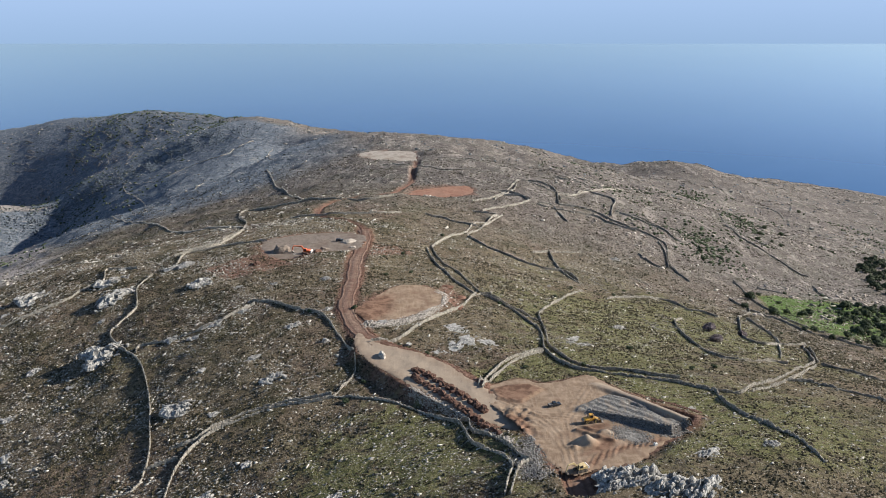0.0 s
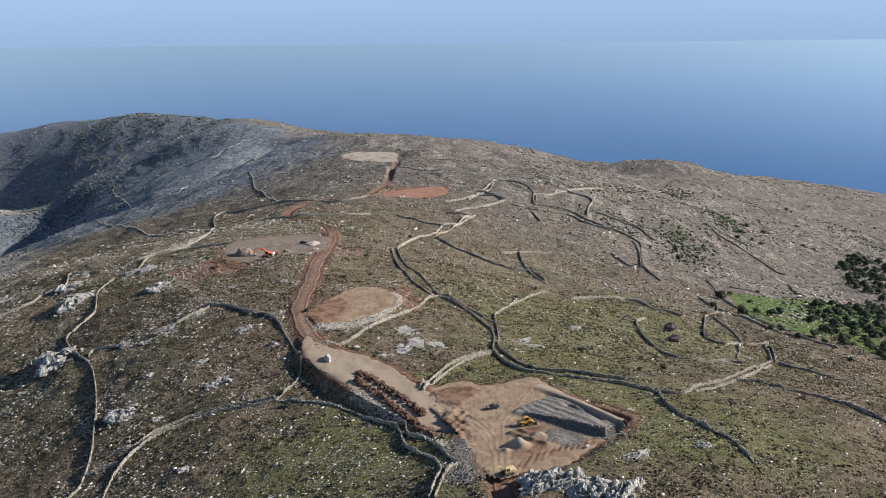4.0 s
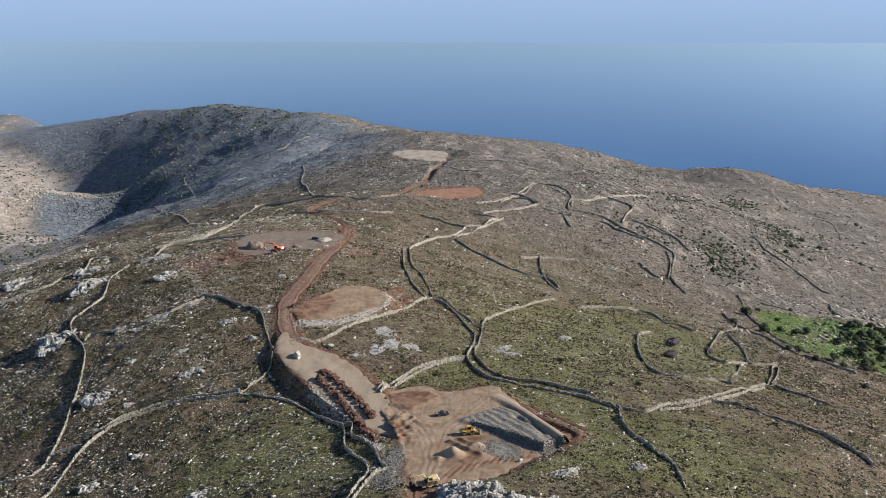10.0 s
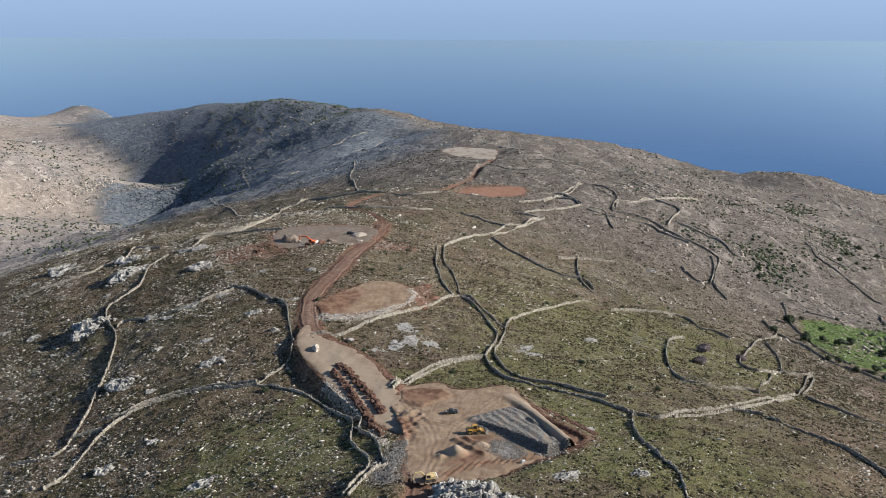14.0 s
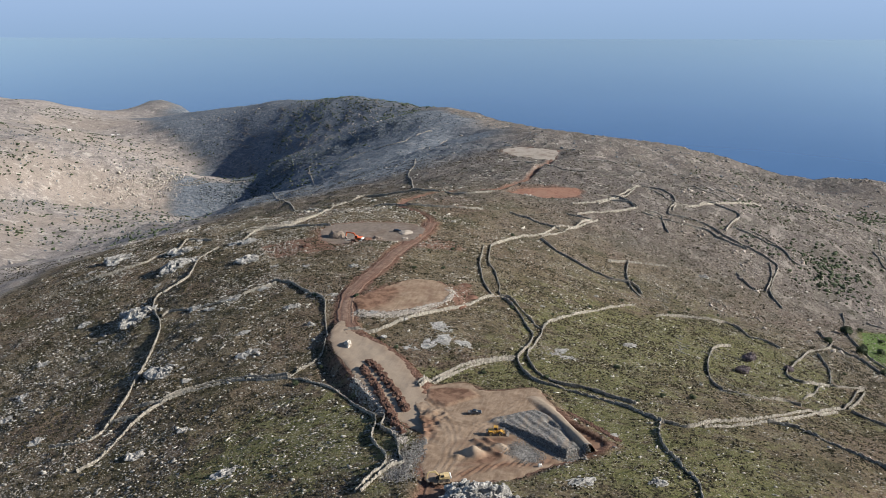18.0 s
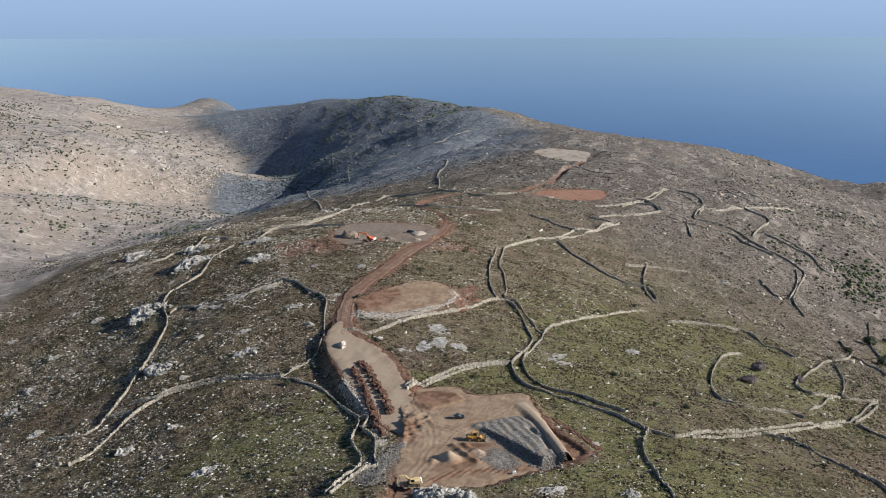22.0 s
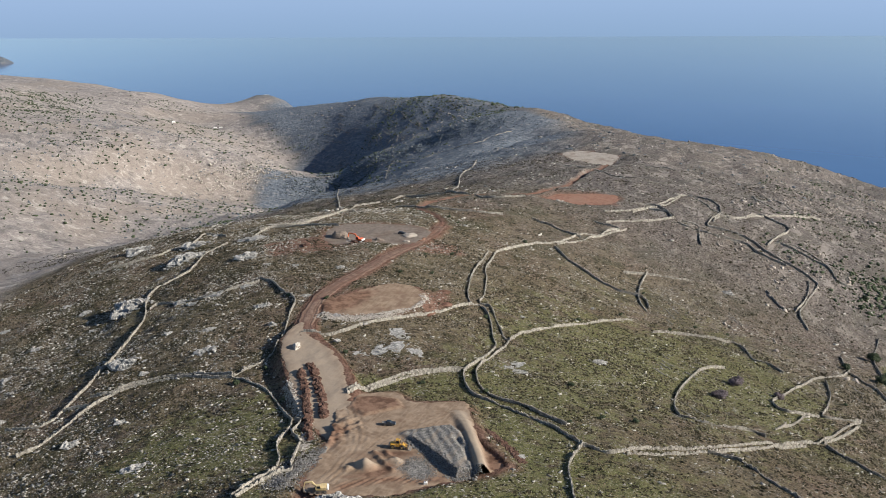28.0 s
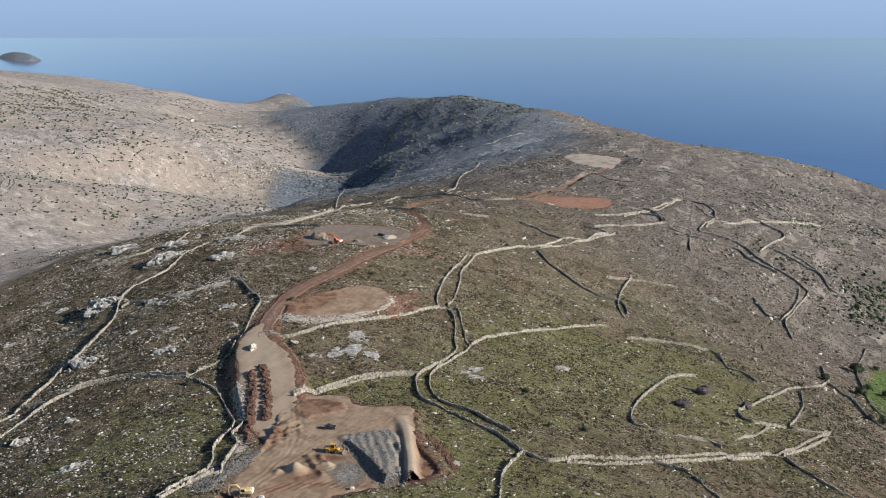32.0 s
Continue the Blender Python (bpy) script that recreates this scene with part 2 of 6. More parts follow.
M_RED = earth_material("red_earth", (0.125, 0.064, 0.045), (0.215, 0.125, 0.090), (0.170, 0.110, 0.082))
M_REDPAD = earth_material("orange_red_earth", (0.200, 0.100, 0.068), (0.300, 0.170, 0.122), (0.255, 0.150, 0.108))
M_GREYPAD = earth_material("grey_brown_earth", (0.150, 0.120, 0.098), (0.215, 0.176, 0.146), (0.140, 0.102, 0.079))
M_WHITE = earth_material("pale_rubble", (0.27, 0.23, 0.19), (0.42, 0.37, 0.315), (0.21, 0.155, 0.12))


def road_material():
    k = Mat("road_dirt", 0.96, 0, 0.1)
    across = k.attr("across")
    streak = k.noise(2.4, 5, 0.7)
    c = k.mix(k.span(streak, 0.35, 0.66), (0.138, 0.086, 0.064), (0.238, 0.160, 0.120))
    c = k.mix(k.math("MULTIPLY", k.span(k.noise(17, 4), 0.46, 0.62), 0.75), c, (0.150, 0.082, 0.060))
    rut = k.math("ABSOLUTE", k.math("SUBTRACT", k.math("ABSOLUTE", k.math("ADD", across, k.math("MULTIPLY", k.noise(9, 3), 0.25)), 0.0), 0.5), 0.0)
    c = k.mix(k.math("MULTIPLY", k.span(rut, 0.14, 0.04), 0.6), c, (0.100, 0.060, 0.044))
    return k.out(c, k.noise(0.7, 5, 0.7), 0.9, 0.25)


M_ROAD = road_material()


def works_material():
    k = Mat("works_earth", 0.96, 0, 0.1)
    patch, grit = k.noise(4.5, 6, 0.65), k.noise(0.7, 5, 0.75)
    wheel = k.noise(1.1, 4, 0.6, k.stretch(1, 0.12, 1, 38))
    c = k.mix(k.span(patch, 0.35, 0.66), (0.190, 0.130, 0.088), (0.285, 0.208, 0.146))
    c = k.mix(k.math("MULTIPLY", k.span(wheel, 0.46, 0.64), 0.45), c, (0.330, 0.250, 0.180))
    c = k.mix(k.math("MULTIPLY", k.span(k.noise(14, 5), 0.5, 0.66), 0.7), c, (0.165, 0.103, 0.070))
    c = k.mix(k.math("MULTIPLY", k.span(grit, 0.56, 0.68), 0.45), c, (0.110, 0.074, 0.052))
    c = k.mix(k.math("MULTIPLY", k.attr("pale"), 0.8), c, k.mix(grit, (0.235, 0.185, 0.138), (0.390, 0.318, 0.245)))
    c = k.mix(k.attr("red"), c, k.mix(k.span(patch, 0.38, 0.62), (0.105, 0.058, 0.038), (0.215, 0.130, 0.088)))
    g = k.mix(k.span(k.noise(0.8, 5, 0.75), 0.35, 0.7), (0.085, 0.080, 0.074), (0.300, 0.278, 0.250))
    g = k.mix(k.math("MULTIPLY", k.span(k.noise(2.2, 4, 0.6, k.stretch(1, 0.14, 1, 55)), 0.5, 0.62), 0.65), g, (0.255, 0.205, 0.158))
    c = k.mix(k.attr("gravel"), c, g)
    return k.out(c, k.math("ADD", k.math("MULTIPLY", wheel, 0.5), k.math("ADD", k.math("MULTIPLY", grit, 0.5), k.math("MULTIPLY", k.attr("gravel"), k.noise(0.8, 4, 0.8)))), 0.6, 0.22)


M_WORKS = works_material()

# ---- the lie of the land: rounded swells (x, y, height), by radius ----
WIDE = [(100, 700, 283.1), (-2000, 1400, 88.0), (-2000, 700, 88.8), (-600, -700, 123.9), (-2700, 700, 69.7), (800, -700, 113.1), (-2700, 1400, 74.8), (-2000, 0, 54.7), (100, -700, 174.0), (100, 2100, 67.9), (-1300, 0, 87.2)]
BROAD = [(-450, 2100, 23.7), (-1150, 2450, 18.5), (250, 1750, 20.6), (600, 1400, -2.4), (-450, 2450, 31.2), (-100, 1750, 30.2), (-2200, 1400, 31.5), (-2200, 1050, 32.2), (-1850, 1400, 29.9)]
MIDDLE = [(270, 830, -1.2), (-240, 1000, 6.7), (440, 1170, -7.0), (-1090, 1510, 13.4), (-920, 1850, -25.3), (-750, 1510, -19.2), (-580, 1170, -9.3), (-750, 1000, -20.1), (-1090, 2020, -22.4), (-750, 2360, 20.7), (-580, 830, -18.8), (-750, 1340, -21.7), (610, 1680, 3.7), (-240, 1510, 12.7), (-1090, 2530, 19.5), (-920, 2360, 16.8), (-920, 2020, -21.3), (-1260, 1510, 19.6), (-70, 1340, 20.3), (100, 1000, 17.8), (780, 1850, -1.9), (610, 1000, -11.1), (-1260, 2190, -13.4), (-750, 830, -16.3), (-410, 1850, 19.2), (-580, 2190, 15.3), (-920, 2530, 19.8), (-240, 1340, 14.3), (-70, 830, 19.8), (-1260, 1680, 16.2)]
MIDDLE_MORE = [(-1090, 1850, -16.5), (610, 1340, -10.4), (-750, 2190, 14.2)]
SMALL = [(-1000, 1650, 12.7), (-400, 1750, 13.8), (200, 1250, 2.7), (400, 850, -6.5), (-900, 1850, -22.7), (-400, 1850, 16.0), (-600, 2150, 6.7), (-100, 1250, 5.6), (0, 1050, 7.1), (-900, 1450, -7.7), (-1000, 1850, -22.7), (-700, 2250, 10.3), (0, 1250, 9.8), (-1000, 1950, -15.6), (-700, 1050, -10.9), (-700, 1450, -11.0), (-1000, 1150, 5.5), (-500, 1350, 6.3), (-300, 1750, 9.2), (400, 1650, 11.0), (-900, 1650, 9.6), (-800, 1450, -11.4), (-700, 2150, 6.7), (-1100, 1650, 10.4), (-700, 1350, -10.0), (-600, 1550, -7.5), (-600, 1950, -9.5), (-800, 1050, -10.0), (-100, 1150, 6.0), (-900, 1150, 4.5)]
SMALL_MORE = [(-500, 1850, 8.6), (-1000, 1450, -6.4), (-800, 1350, -9.1), (-700, 950, -8.1), (500, 850, -7.1), (-600, 2250, 7.8), (-900, 1250, 5.4)]
CLOSE = [(80, 260, 16.0), (-80, 340, 9.6), (-240, 500, 9.8), (240, 580, -1.6), (80, 660, -3.8), (80, 420, 3.7), (-160, 820, -3.3), (240, 260, 12.0), (0, 180, 17.7), (-80, 500, 5.8), (-240, 340, -4.2), (80, 820, 4.7), (320, 660, -2.5), (160, 180, 11.6), (160, 500, 4.3), (240, 900, 4.6), (240, 340, 9.8), (-80, 660, 11.7), (240, 740, -7.9), (-320, 420, -1.7), (0, 420, 16.3), (80, 180, 19.9), (-80, 900, 5.7), (160, 340, 15.7), (-240, 580, 10.7), (0, 740, 8.2), (160, 820, 8.6), (-80, 420, 17.6), (0, 580, 8.6), (-160, 580, 9.5)]
CREST = [(-1750, 2300, 30.0), (-1500, 2500, -25.4), (-1240, 2250, 14.7), (-1000, 2300, 14.0), (-850, 2200, 16.9), (-560, 2130, 14.9), (-420, 2020, 17.9), (-330, 1880, -17.9), (-190, 1830, -14.7), (-60, 1850, -13.1), (60, 1800, -16.8), (150, 1700, 6.6), (250, 1600, -30.0), (300, 1490, -13.5), (400, 1590, 12.0), (480, 1590, 3.7), (560, 1660, -4.1), (700, 1800, 4.9), (-455, 1320, -14.0)]
CLOSE_MORE = [(320, 740, -7.8), (-320, 580, 4.1), (-80, 740, 4.5), (-80, 580, 8.2), (-160, 260, -5.0)]
SWELLS = [(1100, WIDE), (550, BROAD), (260, MIDDLE), (260, MIDDLE_MORE), (150, SMALL), (150, SMALL_MORE), (120, CLOSE), (120, CLOSE_MORE), (120, CREST), (330, [(-2100, 1950, 26.0)])]
COAST_X = (-3600, -2700, -2350, -2130, -1960, -1800, -1650, -1500, -1230, -700, -430, -150, 100, 330, 480, 640, 900, 1200, 1500, 1800, 2100)
COAST_Y = (3000, 2930, 2850, 2740, 2520, 2520, 2560, 2640, 2600, 2260, 2090, 2020, 1860, 1690, 1700, 1840, 1940, 1750, 1300, 700, 0)


def line_distance(x, y, line):
    """Distance to a line of points and how far along it, in points."""
    d, at = np.full(np.shape(x), 1e9), np.zeros(np.shape(x))
    for k, ((ax, ay), (bx, by)) in enumerate(zip(line, line[1:])):
        ex, ey = bx - ax, by - ay
        s = np.clip(((x - ax) * ex + (y - ay) * ey) / (ex * ex + ey * ey + 1e-9), 0, 1)
        e = np.hypot(x - ax - s * ex, y - ay - s * ey)
        at = np.where(e < d, k + s, at)
        d = np.minimum(d, e)
    return d, at


GULLIES = [([(-746.2, 1482.8), (-702.6, 1536.3), (-635.7, 1597.8), (-544.5, 1665.1), (-421.0, 1680.7), (-371.9, 1702.6)], 8, 70), ([(-388.8, 1229.8), (-353.4, 1231.8), (-329.8, 1282.6), (-293.9, 1330.8), (-269.2, 1391.6), (-263.9, 1562.5)], 22, 42), ([(-522.3, 1230.0), (-745.9, 1540.8), (-811.3, 1549.0), (-878.9, 1518.7), (-954.9, 1450.6), (-995.5, 1347.7), (-1030.1, 1252.9)], 38, 85), ([(-701.4, 1597.2), (-1012.7, 2021.7), (-1147.3, 2093.2), (-1278.5, 2145.2), (-1410.1, 2161.4), (-1528.2, 2129.0)], 22, 70)]


def land(x, y):
    """Height of the natural slope at x, y (arrays)."""
    x, y = np.asarray(x, float), np.asarray(y, float)
    z = np.zeros(np.broadcast(x, y).shape)
    for radius, swells in SWELLS:
        for cx, cy, h in swells:
            z += h * np.exp(-((x - cx) ** 2 + (y - cy) ** 2) / radius ** 2)
    z -= 33.75 * np.logaddexp(0, np.clip((y - np.interp(x, COAST_X, COAST_Y)) / 45, -30, 30))
    for line, depth, width in GULLIES:
        z -= depth * np.exp(-(line_distance(x, y, line)[0] / width) ** 2)
    z += 215 * np.exp(-((x + 3340) / 330) ** 2 - ((y - 3240) / 110) ** 2)
    return z + 140 * np.exp(-((x + 1620) ** 2 + (y - 2790) ** 2) / 150 ** 2)


def lattice(i, j, seed):
    h = np.sin(i * 127.1 + j * 311.7 + seed * 74.7) * 43758.5453
    return h - np.floor(h)


def value_noise(x, y, size, seed=0):
    """Smooth noise from -1 to 1."""
    u, v = np.asarray(x, float) / size, np.asarray(y, float) / size
    i, j = np.floor(u), np.floor(v)
    f, g = u - i, v - j
    f, g = f * f * (3 - 2 * f), g * g * (3 - 2 * g)
    a = lattice(i, j, seed) * (1 - f) + lattice(i + 1, j, seed) * f
    b = lattice(i, j + 1, seed) * (1 - f) + lattice(i + 1, j + 1, seed) * f
    return 2 * (a * (1 - g) + b * g) - 1


def edge_distance(x, y, outline):
    """Distance to a closed outline, negative within it."""
    d = np.full(np.shape(x), 1e9)
    inside = np.zeros(np.shape(x), bool)
    for (ax, ay), (bx, by) in zip(outline, outline[1:] + outline[:1]):
        ex, ey = bx - ax, by - ay
        s = np.clip(((x - ax) * ex + (y - ay) * ey) / (ex * ex + ey * ey + 1e-9), 0, 1)
        d = np.minimum(d, np.hypot(x - ax - s * ex, y - ay - s * ey))
        inside ^= ((ay > y) != (by > y)) & (x < ex * (y - ay) / (ey if ey else 1e-9) + ax)
    return np.where(inside, -d, d)


def smooth_line(points, step, closed=False):
    """The points joined by a smooth curve, at even steps."""
    p = np.array(points, float)
    n = len(p)
    out = []
    for i in range(n if closed else n - 1):
        a, b, c, d = (p[(i + k) % n] if closed else p[min(max(i + k, 0), n - 1)] for k in (-1, 0, 1, 2))
        m = max(1, int(math.hypot(*(c - b)) / step))
        for s in np.arange(m) / m:
            out.append(0.5 * (2 * b + (c - a) * s + (2 * a - 5 * b + 4 * c - d) * s * s + (3 * b - a - 3 * c + d) * s ** 3))
    if not closed:
        out.append(p[-1])
    return [tuple(q) for q in out]


# ---- levelled ground: outline, how much of the slope stays, rise, width of the bank ----
PADS = {
    "main": ([(14.1, 321.4), (18.6, 329.8), (31.0, 337.8), (41.2, 331.2), (58.4, 339.0), (67.4, 325.8), (75.8, 311.3), (86.3, 302.5), (92.4, 295.1), (84.9, 283.7), (74.1, 273.3), (65.8, 262.8), (55.6, 257.7), (47.0, 255.6), (41.7, 252.9), (36.4, 258.3), (31.9, 276.0), (25.6, 296.4)], 0.7, 0.3, 5),
    "strip": ([(-38.6, 383.4), (-30.9, 373.9), (-13.4, 362.4), (1.6, 347.5), (17.6, 323.7), (28.7, 304.3), (27.5, 292.2), (17.6, 298.3), (7.8, 306.7), (-9.1, 325.8), (-25.2, 345.9), (-36.9, 363.7)], 0.6, 2.3, 3.2),
    "mid": ([(-42.4, 412.2), (-34.5, 430.2), (-22.8, 448.3), (-9.5, 450.0), (1.2, 435.5), (-0.2, 422.8), (-12.1, 410.2), (-23.8, 401.3), (-34.3, 399.2)], 0.5, 1.2, 5),
    "upper": ([(-110.9, 536.4), (-113.4, 555.5), (-98.6, 567.0), (-77.2, 574.3), (-60.5, 574.1), (-49.7, 562.1), (-52.7, 538.0), (-66.0, 531.0), (-81.0, 530.9), (-90.6, 517.0), (-102.4, 520.1)], 0.6, 0.4, 5),
    "red": ([(-30.5, 752.0), (-27.0, 778.0), (2.0, 796.0), (24.0, 800.0), (24.5, 772.0), (-4.0, 752.0)], 0.35, -1.2, 4),
    "white": ([(-100.5, 1079.2), (-80.4, 1105.0), (-34.6, 1083.0), (-30.2, 1006.9), (-61.2, 1023.1)], 0.6, 0, 10),
}
ROAD = [(43.7, 242.0), (42.9, 252.8), (42.2, 269.6), (41.1, 284.6), (36.8, 297.9), (31.1, 306.0), (17.5, 324.3), (4.3, 341.5), (-8.9, 355.1), (-23.6, 367.1), (-34.5, 379.7), (-42.1, 397.1), (-47.6, 417.7), (-48.3, 438.4), (-48.6, 465.9), (-51.0, 504.1), (-50.6, 542.9), (-50.9, 571.5), (-53.5, 590.2)]
TRACK = [(-51.0, 559.9), (-53.1, 584.1), (-58.3, 603.7), (-74.5, 619.9), (-86.7, 632.9), (-92.7, 657.2), (-91.5, 706.2), (-72.3, 733.4), (-46.8, 753.1), (-37.4, 779.5), (-29.8, 825.7), (-30.5, 915.5), (-28.3, 968.5), (-31.3, 1009.6)]


def pad_plane(outline, slope, rise):
    q = np.array(outline)
    z = land(q[:, 0], q[:, 1])
    a = np.c_[q - q.mean(0), np.ones(len(q))]
    gx, gy, c = np.linalg.lstsq(a, z, rcond=None)[0]
    return q.mean(0), gx * slope, gy * slope, c + rise


def plane_z(plane, x, y):
    (cx, cy), gx, gy, c = plane
    return c + gx * (x - cx) + gy * (y - cy)


PLANES = {name: pad_plane(outline, slope, rise) for name, (outline, slope, rise, bank) in PADS.items()}
LANES = []
for points, width in ((ROAD, 4.0), (TRACK, 1.1)):
    fine = smooth_line(points, 3.0)
    q = np.array(fine)
    z = land(q[:, 0], q[:, 1])
    for name, (outline, slope, rise, bank) in PADS.items():
        if name in ("main", "strip"):
            e = edge_distance(q[:, 0], q[:, 1], outline)
            k = np.clip(1 - e / 6, 0, 1)
            z = z * (1 - k) + plane_z(PLANES[name], q[:, 0], q[:, 1]) * k
    pad = np.pad(z, 4, mode="edge")
    z = np.convolve(pad, np.ones(9) / 9, "valid")
    if width > 3:
        z = z - 3.6 * np.clip((260 - q[:, 1]) / 9, 0, 1)
    LANES.append((fine, z, width))


def ground(x, y, rough=True):
    """Height of the finished ground."""
    x, y = np.asarray(x, float), np.asarray(y, float)
    z = land(x, y)
    if rough:
        far = np.clip(np.hypot(x - 60, y - 300) / 900, 0, 1)
        z = z + 0.22 * value_noise(x, y, 3.1, 5) + 0.35 * value_noise(x, y, 7, 1) + 0.9 * value_noise(x, y, 23, 2) + far * (2.5 * value_noise(x, y, 38, 6) + 3 * value_noise(x, y, 75, 3) + 3 * value_noise(x, y, 170, 4) + 3.2 * np.abs(value_noise(x + 0.6 * y, 0.8 * y - 0.4 * x, 27, 8)) + 1.6 * np.abs(value_noise(x - 0.5 * y, y + 0.3 * x, 12, 9))) * np.clip(z / 60, 0, 1)
    for name, (outline, slope, rise, bank) in PADS.items():
        q = np.array(outline)
        near = (x > q[:, 0].min() - 30) & (x < q[:, 0].max() + 30) & (y > q[:, 1].min() - 30) & (y < q[:, 1].max() + 30)
        if near.any():
            e = edge_distance(x[near], y[near], outline)
            k = np.clip(1 - (e - 1.5) / bank, 0, 1)
            z[near] = z[near] * (1 - k) + plane_z(PLANES[name], x[near], y[near]) * k - np.clip((-e - 1.0) * 2.5, 0, 7 if name == "main" else 1.2)
    for line, level, width in LANES:
        q = np.array(line)
        near = (x > q[:, 0].min() - 20) & (x < q[:, 0].max() + 20) & (y > q[:, 1].min() - 20) & (y < q[:, 1].max() + 20)
        if near.any():
            d, at = line_distance(x[near], y[near], line)
            k = np.clip(1 - (d - width - 0.5) / 2.6, 0, 1)
            for name in ("main", "strip"):
                k = np.where(edge_distance(x[near], y[near], PADS[name][0]) < 0.5, 0, k)
            z[near] = z[near] * (1 - k) + np.interp(at, np.arange(len(level)), level) * k
    return z


def spot(x, y, rough=True):
    return float(ground(np.array([x]), np.array([y]), rough)[0])


def mesh_object(name, verts, faces, material, parent=None, label="", smooth=False):
    me = bpy.data.meshes.new(name)
    me.from_pydata([tuple(v) for v in verts], [], faces)
    me.materials.append(material)
    if smooth:
        me.shade_smooth()
    ob = new(name, me)
    if parent:
        ob.parent = parent
    return tagged(ob, label) if label else ob


def part(name, bm, material, parent, label="", smooth=False):
    me = bpy.data.meshes.new(name)
    bm.to_mesh(me)
    bm.free()
    me.materials.append(material)
    if smooth:
        me.shade_smooth()
    ob = new(name, me)
    ob.parent = parent
    return tagged(ob, label) if label else ob


def axis(low, high, start, stop, step, growth):
    """Even steps from start to stop, then wider and wider out to low and high."""
    mid = list(np.arange(start, stop, step))
    up, v, s = [], stop, step
    while v < high:
        up.append(v)
        s *= growth
        v += min(s, 45)
    down, v, s = [], start - step, step
    while v > low:
        down.append(v)
        s *= growth
        v -= min(s, 45)
    return np.array(down[::-1] + mid + up)


def build_ground():
    ax, ay = axis(-3900, 2600, -290, 330, 1.7, 1.035), axis(-900, 3500, 225, 700, 1.7, 1.018)
    gx, gy = np.meshgrid(ax, ay)
    gz = ground(gx, gy)
    n, m = len(ax), len(ay)
    me = bpy.data.meshes.new("ground")
    i = np.arange(n * m).reshape(m, n)
    f = np.stack([i[:-1, :-1], i[:-1, 1:], i[1:, 1:], i[1:, :-1]], -1).reshape(-1, 4)
    me.vertices.add(n * m)
    me.vertices.foreach_set("co", np.stack([gx, gy, gz], -1).ravel())
    me.loops.add(f.size)
    me.loops.foreach_set("vertex_index", f.ravel())
    me.polygons.add(len(f))
    me.polygons.foreach_set("loop_start", np.arange(len(f)) * 4)
    me.update(calc_edges=True)
    me.shade_smooth()
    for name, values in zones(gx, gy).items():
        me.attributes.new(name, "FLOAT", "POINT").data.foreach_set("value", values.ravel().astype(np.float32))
    me.materials.append(M_GROUND)
    return tagged(new("ground", me), "stony scrub-covered hillside falling to the sea", "ground", kind="structure")


def blob(x, y, cx, cy, rx, ry):
    return np.exp(-((x - cx) / rx) ** 2 - ((y - cy) / ry) ** 2)


